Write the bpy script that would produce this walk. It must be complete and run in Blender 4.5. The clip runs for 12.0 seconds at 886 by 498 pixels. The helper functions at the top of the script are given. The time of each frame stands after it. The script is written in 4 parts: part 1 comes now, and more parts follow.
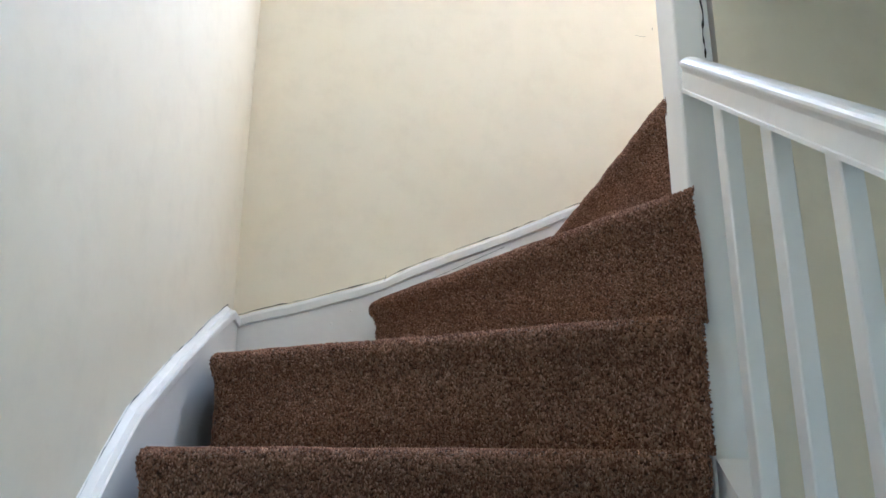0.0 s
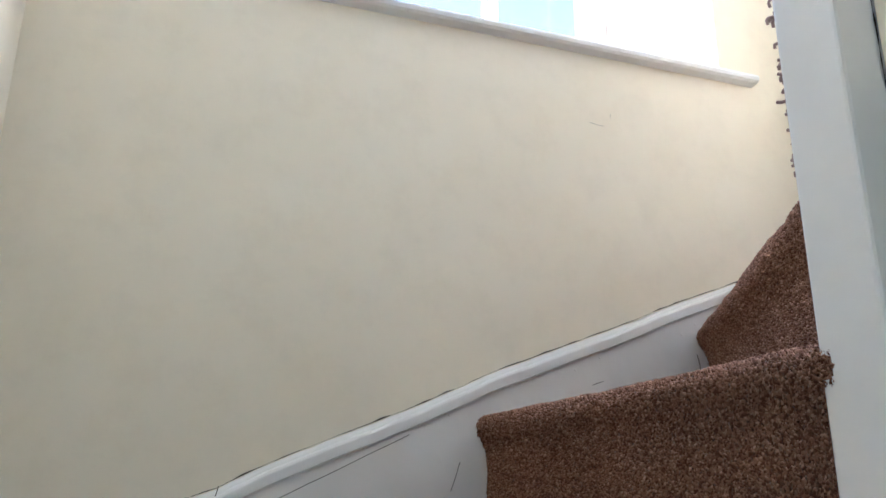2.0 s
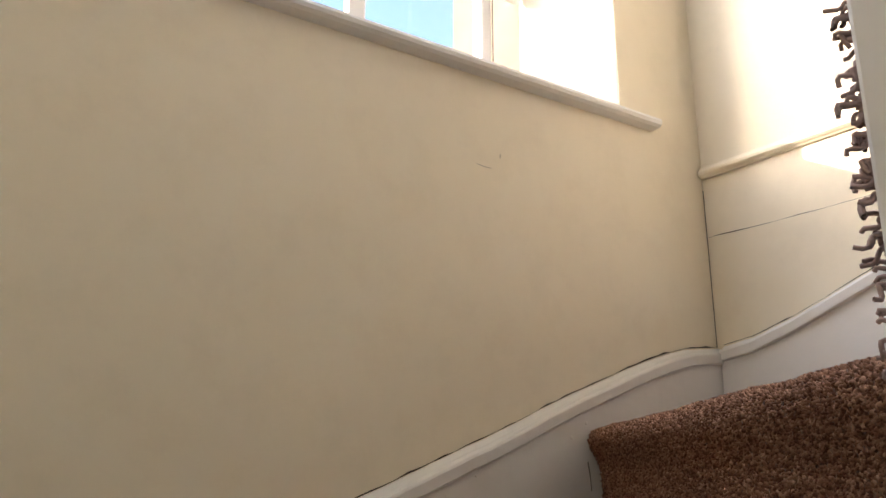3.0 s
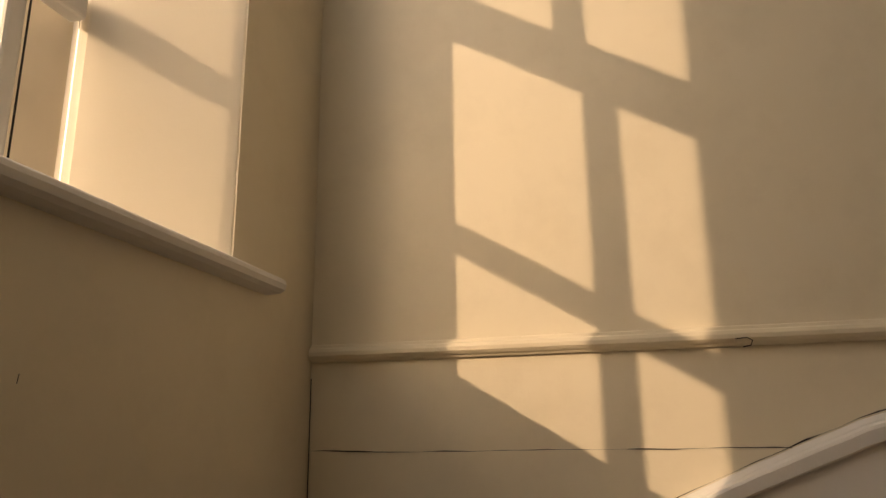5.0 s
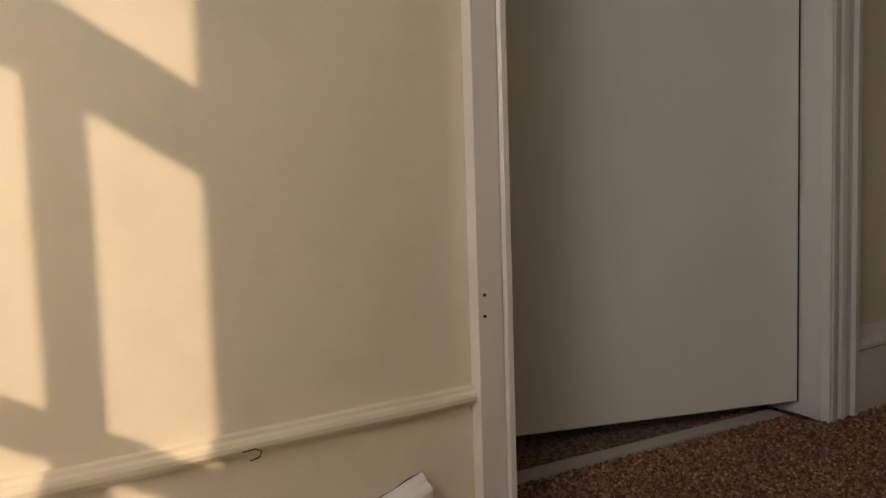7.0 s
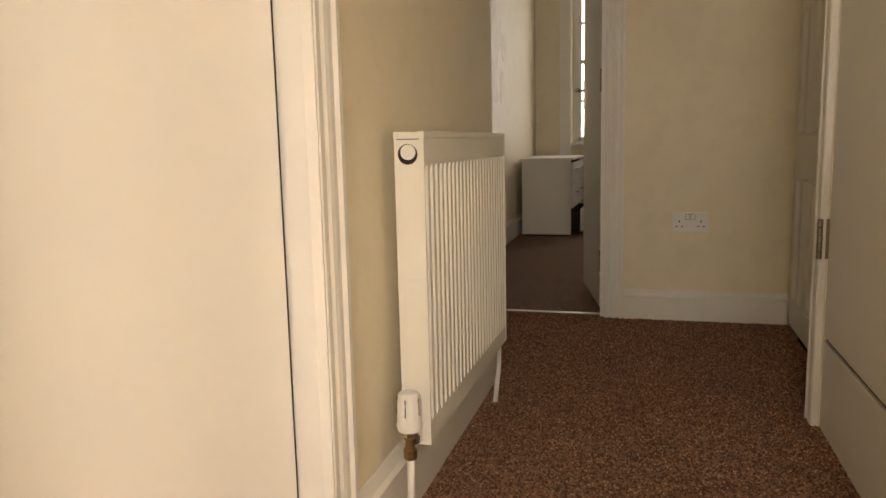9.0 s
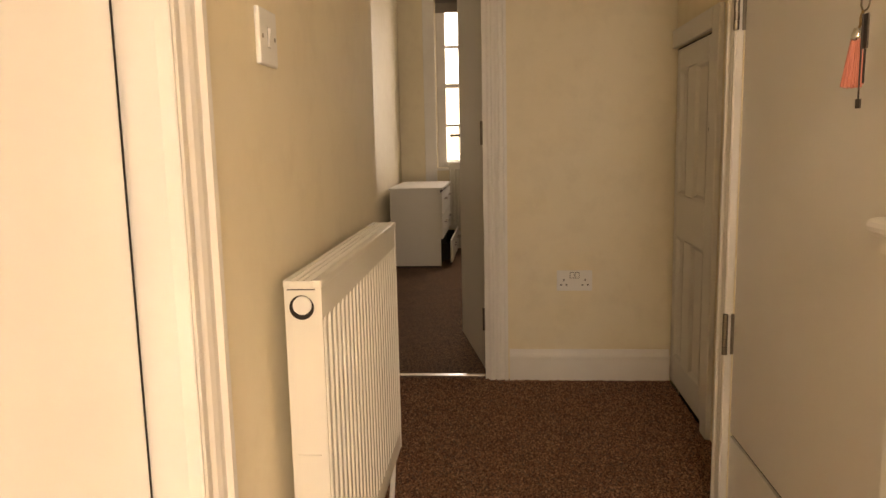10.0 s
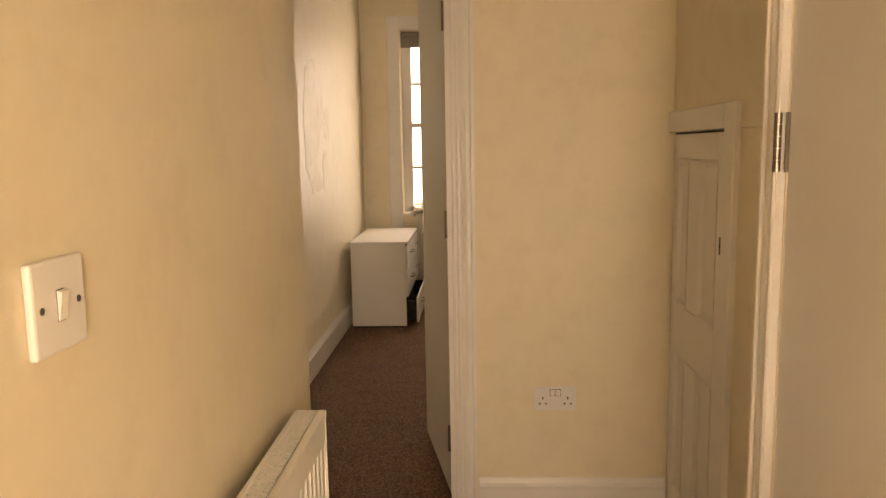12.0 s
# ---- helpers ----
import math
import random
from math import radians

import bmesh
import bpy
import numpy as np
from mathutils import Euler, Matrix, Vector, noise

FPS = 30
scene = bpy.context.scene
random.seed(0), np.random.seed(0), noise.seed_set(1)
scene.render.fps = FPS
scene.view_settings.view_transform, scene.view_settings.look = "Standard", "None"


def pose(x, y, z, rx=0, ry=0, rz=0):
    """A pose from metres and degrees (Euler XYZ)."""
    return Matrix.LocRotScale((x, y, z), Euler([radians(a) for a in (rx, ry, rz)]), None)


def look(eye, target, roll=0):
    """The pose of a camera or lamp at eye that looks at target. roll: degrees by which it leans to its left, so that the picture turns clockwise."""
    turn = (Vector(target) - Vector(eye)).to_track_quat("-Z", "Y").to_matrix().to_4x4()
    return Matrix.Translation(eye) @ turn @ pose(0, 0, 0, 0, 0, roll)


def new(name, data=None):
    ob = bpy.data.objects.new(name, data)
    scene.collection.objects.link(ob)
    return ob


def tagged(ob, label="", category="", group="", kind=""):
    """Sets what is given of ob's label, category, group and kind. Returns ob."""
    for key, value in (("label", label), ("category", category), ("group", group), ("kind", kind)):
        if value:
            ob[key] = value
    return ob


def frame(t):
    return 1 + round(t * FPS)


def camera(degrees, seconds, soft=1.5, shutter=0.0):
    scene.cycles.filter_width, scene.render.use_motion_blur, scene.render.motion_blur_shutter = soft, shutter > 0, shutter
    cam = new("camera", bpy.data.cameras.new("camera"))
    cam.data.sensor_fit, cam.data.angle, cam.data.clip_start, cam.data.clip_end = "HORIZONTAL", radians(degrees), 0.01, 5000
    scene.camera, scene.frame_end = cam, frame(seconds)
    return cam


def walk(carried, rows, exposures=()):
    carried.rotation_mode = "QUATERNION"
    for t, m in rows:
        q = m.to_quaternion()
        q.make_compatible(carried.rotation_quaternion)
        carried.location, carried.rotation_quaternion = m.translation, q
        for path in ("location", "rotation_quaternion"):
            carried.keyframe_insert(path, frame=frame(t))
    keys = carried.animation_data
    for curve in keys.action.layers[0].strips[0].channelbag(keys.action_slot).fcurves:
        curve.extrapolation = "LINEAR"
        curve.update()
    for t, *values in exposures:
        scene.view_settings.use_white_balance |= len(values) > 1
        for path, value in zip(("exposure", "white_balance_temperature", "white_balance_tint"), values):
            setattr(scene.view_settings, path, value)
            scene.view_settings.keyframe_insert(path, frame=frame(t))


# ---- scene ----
cam = camera(62.4, 12.0)
PATH = [
    (0, (0.436, -1.846, -1.106), (0.534, 0.073, -0.55), 0.5),
    (0.5, (0.388, -1.678, -0.979), (0.507, 0.233, -0.403), 0.1),
    (1, (0.379, -1.553, -0.858), (0.564, 0.347, -0.26), 0.0),
    (1.5, (0.378, -1.425, -0.738), (0.728, 0.448, -0.139), 0.2),
    (2, (0.323, -1.257, -0.609), (0.948, 0.56, -0.055), 0.4),
    (2.5, (0.34, -1.094, -0.47), (1.219, 0.636, 0.018), 0.3),
    (2.7, (0.366, -1.036, -0.426), (1.315, 0.65, 0.065), 0.2),
    (4.3, (0.555, -0.613, -0.073), (2.125, 0.517, 0.436), 0.1),
    (4.5, (0.574, -0.564, -0.018), (2.248, 0.408, 0.486), -0.4),
    (5, (0.654, -0.48, 0.063), (2.526, 0.01, 0.57), -0.7),
    (5.5, (0.7, -0.42, 0.19), (2.652, -0.455, 0.634), -1.2),
    (6, (0.771, -0.392, 0.27), (2.71, -0.81, 0.505), -1.2),
    (6.5, (0.848, -0.37, 0.362), (2.69, -1.142, 0.425), -1.7),
    (7, (0.922, -0.387, 0.452), (2.605, -1.456, 0.3), -1.8),
    (7.5, (1.005, -0.411, 0.546), (2.465, -1.754, 0.294), -1.7),
    (7.7, (1.036, -0.431, 0.592), (2.379, -1.89, 0.336), -1.6),
    (9.3, (1.233, -0.76, 0.854), (1.627, -2.699, 0.56), -1.3),
    (9.5, (1.27, -0.81, 0.907), (1.581, -2.764, 0.611), -1.3),
    (10, (1.318, -0.923, 1.024), (1.479, -2.895, 0.729), -1.2),
    (10.5, (1.308, -1.092, 1.067), (1.407, -3.068, 0.775), -1.2),
    (11, (1.299, -1.198, 1.189), (1.372, -3.177, 0.904), -1.1),
    (11.5, (1.297, -1.333, 1.219), (1.367, -3.312, 0.94), -1.1),
    (12, (1.299, -1.435, 1.323), (1.385, -3.414, 1.05), -1.0),
]
walk(cam, [(t, look(eye, target, roll)) for t, eye, target, roll in PATH],
     exposures=[(0.0, 3.25, 4750, 13), (1.0, 2.95, 4700, 14), (2.0, 2.7, 4650, 12), (2.7, 2.25, 5200, 14), (4.3, 0.3, 8200, 23),
                (5.5, -0.43, 7900, 15), (6.5, -0.32, 7300, 13), (7.1, 0.05, 6900, 15), (7.7, 0.85, 6500, 17), (9.3, 2.15, 9600, 18), (10.5, 2.45, 11700, 28), (12.0, 2.8, 12200, 27)])

# ---- world, sun and window light ----
SUN_WAY = Vector((1.0, -0.8387, -0.508)).normalized()
sky_world = bpy.data.worlds.new("sky")
scene.world = sky_world
sky_world.use_nodes = True
sky_nodes = sky_world.node_tree.nodes
sky_tex = sky_nodes.new("ShaderNodeTexSky")
sky_tex.sky_type = "NISHITA"
sky_tex.sun_disc = False
sky_tex.sun_elevation = math.asin(-SUN_WAY.z)
sky_tex.sun_rotation = math.atan2(-SUN_WAY.x, -SUN_WAY.y)
sky_tex.dust_density = 1.5
sky_tex.ozone_density = 0.8
sky_world.node_tree.links.new(sky_tex.outputs[0], sky_nodes["Background"].inputs[0])
sky_nodes["Background"].inputs[1].default_value = 0.15

sun = new("sun", bpy.data.lights.new("sun", "SUN"))
sun.data.energy, sun.data.angle, sun.data.color = 2.4, radians(0.55), (1.0, 0.80, 0.56)
sun.matrix_world = look((0, 0, 0), SUN_WAY)


def window_light(name, at, to, w, h, watts, colour):
    lamp = new(name, bpy.data.lights.new(name, "AREA"))
    lamp.data.shape, lamp.data.size, lamp.data.size_y = "RECTANGLE", w, h
    lamp.data.energy, lamp.data.color = watts, colour
    lamp.matrix_world = look(at, to)
    return lamp


window_light("stair_window_skylight", (0.925, 0.14, 1.24), (0.925, -1.0, 0.4), 0.62, 0.80, 5.0, (0.90, 0.95, 1.0))
window_light("bedroom_window_skylight", (1.45, -8.12, 1.55), (1.45, -6.0, 1.4), 0.86, 1.45, 3.0, (0.92, 0.95, 1.0))


# ---- materials ----
def material(name, base, rough=0.6, metal=0.0):
    m = bpy.data.materials.new(name)
    m.use_nodes = True
    b = m.node_tree.nodes["Principled BSDF"]
    b.inputs["Base Color"].default_value = (*base, 1)
    b.inputs["Roughness"].default_value = rough
    b.inputs["Metallic"].default_value = metal
    return m


def node(m, kind, **values):
    n = m.node_tree.nodes.new(kind)
    for k, v in values.items():
        n.inputs[k].default_value = v
    return n


def coords(m):
    return m.node_tree.nodes.new("ShaderNodeTexCoord").outputs["Object"]


def wire(m, a, b):
    m.node_tree.links.new(a, b)


def mixed(m, fac, a, b):
    """A colour ramp between two colours, driven by fac."""
    r = m.node_tree.nodes.new("ShaderNodeValToRGB")
    r.color_ramp.elements[0].color, r.color_ramp.elements[1].color = (*a, 1), (*b, 1)
    wire(m, fac, r.inputs[0])
    return r


def noise_tex(m, scale, detail=4.0, rough=0.55):
    n = node(m, "ShaderNodeTexNoise", Scale=scale, Detail=detail, Roughness=rough)
    wire(m, coords(m), n.inputs["Vector"])
    return n


def bumped(m, height, strength, distance, under=None):
    b = node(m, "ShaderNodeBump", Strength=strength, Distance=distance)
    wire(m, height, b.inputs["Height"])
    if under:
        wire(m, under.outputs[0], b.inputs["Normal"])
    wire(m, b.outputs[0], m.node_tree.nodes["Principled BSDF"].inputs["Normal"])
    return b


def painted(name, a, b, rough, fine=140.0, lumps=7.0, bump=0.25, dist=0.002, stain=0.0):
    """Brushed or rolled paint: two tones, orange-peel relief and slow unevenness."""
    m = material(name, a, rough)
    p = m.node_tree.nodes["Principled BSDF"]
    slow = noise_tex(m, lumps * 0.35, 5.0)
    ramp = mixed(m, slow.outputs["Fac"], a, b)
    ramp.color_ramp.elements[0].position, ramp.color_ramp.elements[1].position = 0.38, 0.62
    if stain:
        cloud = noise_tex(m, 11.0, 6.0, 0.65)
        mark = mixed(m, cloud.outputs["Fac"], (1 - stain, 1 - stain * 1.1, 1 - stain * 1.3), (1, 1, 1))
        mark.color_ramp.elements[0].position, mark.color_ramp.elements[1].position = 0.30, 0.52
        mul = node(m, "ShaderNodeMixRGB")
        mul.blend_type = "MULTIPLY"
        mul.inputs[0].default_value = 1.0
        wire(m, ramp.outputs[0], mul.inputs[1])
        wire(m, mark.outputs[0], mul.inputs[2])
        wire(m, mul.outputs[0], p.inputs["Base Color"])
    else:
        wire(m, ramp.outputs[0], p.inputs["Base Color"])
    peel = noise_tex(m, fine, 3.0)
    lump = noise_tex(m, lumps, 2.0)
    first = bumped(m, lump.outputs["Fac"], bump, dist * 3)
    bumped(m, peel.outputs["Fac"], bump, dist * 0.35, first)
    gloss = node(m, "ShaderNodeMapRange", **{"To Min": rough - 0.08, "To Max": rough + 0.1})
    wire(m, slow.outputs["Fac"], gloss.inputs["Value"])
    wire(m, gloss.outputs[0], p.inputs["Roughness"])
    return m


def pile_material(name, dark, mid, light):
    """Yarn tips, each tuft of its own brown."""
    m = material(name, mid, 1.0)
    m.node_tree.nodes["Principled BSDF"].inputs["Specular IOR Level"].default_value = 0.08
    geo = m.node_tree.nodes.new("ShaderNodeNewGeometry")
    ramp = mixed(m, geo.outputs["Random Per Island"], dark, light)
    for at, c in ((0.25, dark), (0.5, mid), (0.8, mid)):
        ramp.color_ramp.elements.new(at).color = (*c, 1)
    slow = noise_tex(m, 5.0, 4.0)
    worn = mixed(m, slow.outputs["Fac"], (0.8, 0.8, 0.8), (1.15, 1.12, 1.1))
    mul = node(m, "ShaderNodeMixRGB")
    mul.blend_type = "MULTIPLY"
    mul.inputs[0].default_value = 1.0
    wire(m, ramp.outputs[0], mul.inputs[1])
    wire(m, worn.outputs[0], mul.inputs[2])
    wire(m, mul.outputs[0], m.node_tree.nodes["Principled BSDF"].inputs["Base Color"])
    return m


def carpet_material(name, dark, mid, light):
    """Twist pile: dark gaps between yarn tips and yarns of several browns."""
    m = material(name, mid, 0.95)
    p = m.node_tree.nodes["Principled BSDF"]
    v = node(m, "ShaderNodeTexVoronoi", Scale=230.0)
    warp = noise_tex(m, 60.0, 3.0)
    add = m.node_tree.nodes.new("ShaderNodeMixRGB")
    add.blend_type = "ADD"
    add.inputs[0].default_value = 0.012
    wire(m, coords(m), add.inputs[1])
    wire(m, warp.outputs["Color"], add.inputs[2])
    wire(m, add.outputs[0], v.inputs["Vector"])
    yarn = node(m, "ShaderNodeSeparateColor")
    wire(m, v.outputs["Color"], yarn.inputs[0])
    ramp = mixed(m, yarn.outputs[0], dark, light)
    e = ramp.color_ramp.elements.new(0.5)
    e.color = (*mid, 1)
    slow = noise_tex(m, 4.0, 5.0)
    shade = node(m, "ShaderNodeMixRGB")
    shade.blend_type = "MULTIPLY"
    shade.inputs[0].default_value = 1.0
    worn = mixed(m, slow.outputs["Fac"], (0.78, 0.78, 0.78), (1.15, 1.12, 1.1))
    wire(m, ramp.outputs[0], shade.inputs[1])
    wire(m, worn.outputs[0], shade.inputs[2])
    wire(m, shade.outputs[0], p.inputs["Base Color"])
    first = bumped(m, slow.outputs["Fac"], 0.4, 0.004)
    b = node(m, "ShaderNodeBump", Strength=1.0, Distance=0.004)
    b.invert = True
    wire(m, v.outputs["Distance"], b.inputs["Height"])
    wire(m, first.outputs[0], b.inputs["Normal"])
    wire(m, b.outputs[0], p.inputs["Normal"])
    p.inputs["Sheen Weight"].default_value = 0.1
    p.inputs["Specular IOR Level"].default_value = 0.1
    return m


WALL = painted("cream_emulsion", (0.86, 0.775, 0.605), (0.89, 0.805, 0.64), 0.5, stain=0.05)
GLOSS = painted("white_gloss_paint", (0.84, 0.82, 0.79), (0.88, 0.86, 0.83), 0.35, fine=60.0, lumps=14.0, bump=0.3)
DOORPAINT = painted("white_satin_paint", (0.84, 0.82, 0.79), (0.87, 0.85, 0.82), 0.42, fine=90.0, lumps=5.0, bump=0.15)
CEILING = painted("white_ceiling_paint", (0.85, 0.83, 0.79), (0.88, 0.86, 0.82), 0.8)
RADIATOR = painted("radiator_enamel", (0.84, 0.82, 0.76), (0.86, 0.84, 0.79), 0.3, bump=0.05)
PLASTIC = painted("white_plastic", (0.85, 0.84, 0.82), (0.88, 0.87, 0.85), 0.3, bump=0.03)
MELAMINE = painted("white_melamine", (0.82, 0.81, 0.79), (0.85, 0.84, 0.82), 0.35, bump=0.04)
CARPET = carpet_material("brown_twist_carpet", (0.05, 0.026, 0.016), (0.19, 0.105, 0.066), (0.38, 0.24, 0.155))
PILE = pile_material("brown_yarn_tufts", (0.145, 0.074, 0.047), (0.325, 0.177, 0.112), (0.57, 0.35, 0.23))
YARN = material("frayed_yarn", (0.36, 0.255, 0.22), 0.95)
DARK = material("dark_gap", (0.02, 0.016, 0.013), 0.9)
STEEL = material("brushed_steel", (0.24, 0.21, 0.175), 0.36, 1.0)
CHROME = material("chrome", (0.75, 0.74, 0.72), 0.18, 1.0)
BRASS = material("aged_brass", (0.35, 0.24, 0.12), 0.4, 1.0)
STRIP = painted("grey_threshold_strip", (0.42, 0.38, 0.33), (0.48, 0.44, 0.38), 0.5)
ALU = material("aluminium_strip", (0.8, 0.78, 0.74), 0.25, 1.0)
PINK = painted("coral_thread", (0.72, 0.24, 0.18), (0.82, 0.34, 0.27), 0.8, fine=500.0)
LEATHER = material("dark_metal_key", (0.06, 0.045, 0.036), 0.5, 0.3)
BLIND = painted("grey_blind_fabric", (0.25, 0.23, 0.21), (0.3, 0.28, 0.26), 0.8)
RENDER_OUT = painted("exterior_render", (0.58, 0.49, 0.36), (0.66, 0.57, 0.43), 0.85, stain=0.12)
GRASS = painted("distant_ground", (0.09, 0.11, 0.05), (0.13, 0.13, 0.08), 0.9)
GLASS = material("window_glass", (1, 1, 1), 0.0)
GLASS.node_tree.nodes["Principled BSDF"].inputs["Transmission Weight"].default_value = 1.0
GLASS.node_tree.nodes["Principled BSDF"].inputs["IOR"].default_value = 1.45


# ---- building helpers ----
def block(bm, x0, x1, y0, y1, z0, z1):
    vs = [bm.verts.new((x, y, z)) for x in (x0, x1) for y in (y0, y1) for z in (z0, z1)]
    for a, b, c, d in ((0, 1, 3, 2), (4, 6, 7, 5), (0, 4, 5, 1), (2, 3, 7, 6), (0, 2, 6, 4), (1, 5, 7, 3)):
        bm.faces.new((vs[a], vs[b], vs[c], vs[d]))
    return vs


def box(x0, x1, y0, y1, z0, z1, bevel=0.0, seg=2):
    bm = bmesh.new()
    block(bm, x0, x1, y0, y1, z0, z1)
    if bevel:
        bmesh.ops.bevel(bm, geom=bm.edges[:], offset=bevel, segments=seg, affect="EDGES", profile=0.5)
    return bm


def boxes(*rows, bevel=0.0):
    bm = bmesh.new()
    for r in rows:
        block(bm, *r)
    if bevel:
        bmesh.ops.bevel(bm, geom=bm.edges[:], offset=bevel, segments=2, affect="EDGES", profile=0.5)
    return bm


def prism(points, vec):
    """A polygon (3D points) pushed along vec into a solid."""
    bm = bmesh.new()
    a = [bm.verts.new(p) for p in points]
    b = [bm.verts.new(Vector(p) + Vector(vec)) for p in points]
    bm.faces.new(a)
    bm.faces.new(b[::-1])
    for i in range(len(a)):
        j = (i + 1) % len(a)
        bm.faces.new((a[j], a[i], b[i], b[j]))
    bmesh.ops.recalc_face_normals(bm, faces=bm.faces[:])
    return bm


def sweep(path, out, profile, cap=True, closed=True, bm=None, rise=(0, 0, 1)):
    """Carries a profile of (distance out, height) along a path of points."""
    bm = bm or bmesh.new()
    out, rise = Vector(out), Vector(rise)
    rings = [[bm.verts.new(Vector(p) + out * d + rise * h) for d, h in profile] for p in path]
    n = len(profile)
    for r, s in zip(rings, rings[1:]):
        for i in range(n if closed else n - 1):
            j = (i + 1) % n
            bm.faces.new((r[i], r[j], s[j], s[i]))
    if cap and closed:
        bm.faces.new(rings[0][::-1])
        bm.faces.new(rings[-1])
    bmesh.ops.recalc_face_normals(bm, faces=bm.faces[:])
    return bm


def rod(a, b, r, n=12, r2=None, bm=None, bevel=0.0):
    bm = bm or bmesh.new()
    a, b = Vector(a), Vector(b)
    turn = (b - a).to_track_quat("Z", "Y").to_matrix().to_4x4()
    bmesh.ops.create_cone(bm, cap_ends=True, segments=n, radius1=r, radius2=r if r2 is None else r2,
                                depth=(b - a).length, matrix=Matrix.Translation((a + b) / 2) @ turn)
    return bm


def lathe(profile, n=20, m=None):
    """Turns (radius, height) pairs about z."""
    bm = bmesh.new()
    rings = []
    for r, z in profile:
        rings.append([bm.verts.new((r * math.cos(2 * math.pi * i / n), r * math.sin(2 * math.pi * i / n), z)) for i in range(n)])
    for p, q in zip(rings, rings[1:]):
        for i in range(n):
            j = (i + 1) % n
            bm.faces.new((p[i], p[j], q[j], q[i]))
    bm.faces.new(rings[0][::-1])
    bm.faces.new(rings[-1])
    if m:
        bm.transform(m)
    bmesh.ops.recalc_face_normals(bm, faces=bm.faces[:])
    return bm


def tube(points, r, n=8):
    """A bent round bar through points."""
    bm = bmesh.new()
    pts = [Vector(p) for p in points]
    rings = []
    for i, p in enumerate(pts):
        d = (pts[min(i + 1, len(pts) - 1)] - pts[max(i - 1, 0)]).normalized()
        side = d.cross(Vector((0.31, 0.52, 0.79))).normalized()
        up = d.cross(side)
        rings.append([bm.verts.new(p + (side * math.cos(2 * math.pi * k / n) + up * math.sin(2 * math.pi * k / n)) * r) for k in range(n)])
    for a, b in zip(rings, rings[1:]):
        for k in range(n):
            j = (k + 1) % n
            bm.faces.new((a[k], a[j], b[j], b[k]))
    bm.faces.new(rings[0][::-1])
    bm.faces.new(rings[-1])
    bmesh.ops.recalc_face_normals(bm, faces=bm.faces[:])
    return bm


def part(name, bm, mat, parent=None, label="", smooth=False):
    me = bpy.data.meshes.new(name)
    bm.to_mesh(me)
    bm.free()
    me.materials.append(mat)
    if smooth:
        me.shade_smooth()
    ob = new(name, me)
    if parent:
        ob.parent = parent
    if label:
        tagged(ob, label)
    return ob


def thing(name, label, category, group="", kind="", at=None):
    ob = new(name)
    if at:
        ob.matrix_world = at
    return tagged(ob, label, category, group, kind)


def structure(name, bm, mat, label, category, smooth=False):
    return tagged(part(name, bm, mat, smooth=smooth), label, category, kind="structure")


# ---- plan ----
XE = 1.687            # east wall face: stair panel, ajar door, radiator
XD = 0.732            # face of the wall with the keyed door
XR = 0.622            # face of the wall with the low cupboard door
YF = -3.968           # far wall of the passage
TOP = 2.70            # ceilings
LOW = -3.0            # floor below
RISE = 0.186
NX, NY = 0.868, -0.807 # newel's inner arris

# ---- shell ----
structure("ground", box(-300, 300, -300, 300, -6.2, -6.0), GRASS, "distant green and brown open ground", "ground")
structure("wall_west", box(-0.25, 0.0, -4.6, 0.0, LOW - 0.2, TOP), WALL, "cream painted plaster stairwell wall", "wall")
wy = 0.29
# window wall, with the sash opening; the inner reveal is splayed
wl, wr, wb, wt = 0.645, 1.362, 0.258, 1.76
win_wall = boxes((-0.25, wl - 0.0, 0.2, wy, LOW - 0.2, TOP), (wr, XE + 0.9, 0.2, wy, LOW - 0.2, TOP),
                 (wl, wr, 0.2, wy, LOW - 0.2, wb), (wl, wr, 0.2, wy, wt, TOP))
structure("wall_north_outer", win_wall, RENDER_OUT, "cream rendered outer leaf of the stair wall", "wall")
inner = boxes((-0.25, 0.403, 0.0, 0.197, LOW - 0.2, TOP), (1.447, XE + 0.9, 0.0, 0.197, LOW - 0.2, TOP),
              (0.403, 1.447, 0.0, 0.197, LOW - 0.2, wb), (0.403, 1.447, 0.0, 0.197, wt + 0.02, TOP))
structure("wall_north", inner, WALL, "cream plaster wall under the stair window", "wall")
structure("window_reveal_outer", prism([(1.361, 0.201, wb), (1.232, 0.289, wb), (1.361, 0.289, wb)], (0, 0, wt - wb)), RENDER_OUT, "cream rendered outer window jamb", "window reveal")
REVEAL = painted("pale_reveal_paint", (0.83, 0.76, 0.62), (0.86, 0.79, 0.66), 0.55)
structure("window_reveal_east", prism([(1.4455, 0.003, wb), (1.4455, 0.195, wb), (1.349, 0.195, wb), (1.349, 0.17, wb)], (0, 0, wt - wb + 0.02)),
          REVEAL, "splayed white painted window reveal", "window reveal")
structure("window_reveal_west", prism([(0.4045, 0.003, wb), (0.501, 0.17, wb), (0.501, 0.195, wb), (0.4045, 0.195, wb)], (0, 0, wt - wb + 0.02)),
          REVEAL, "splayed white painted window reveal", "window reveal")
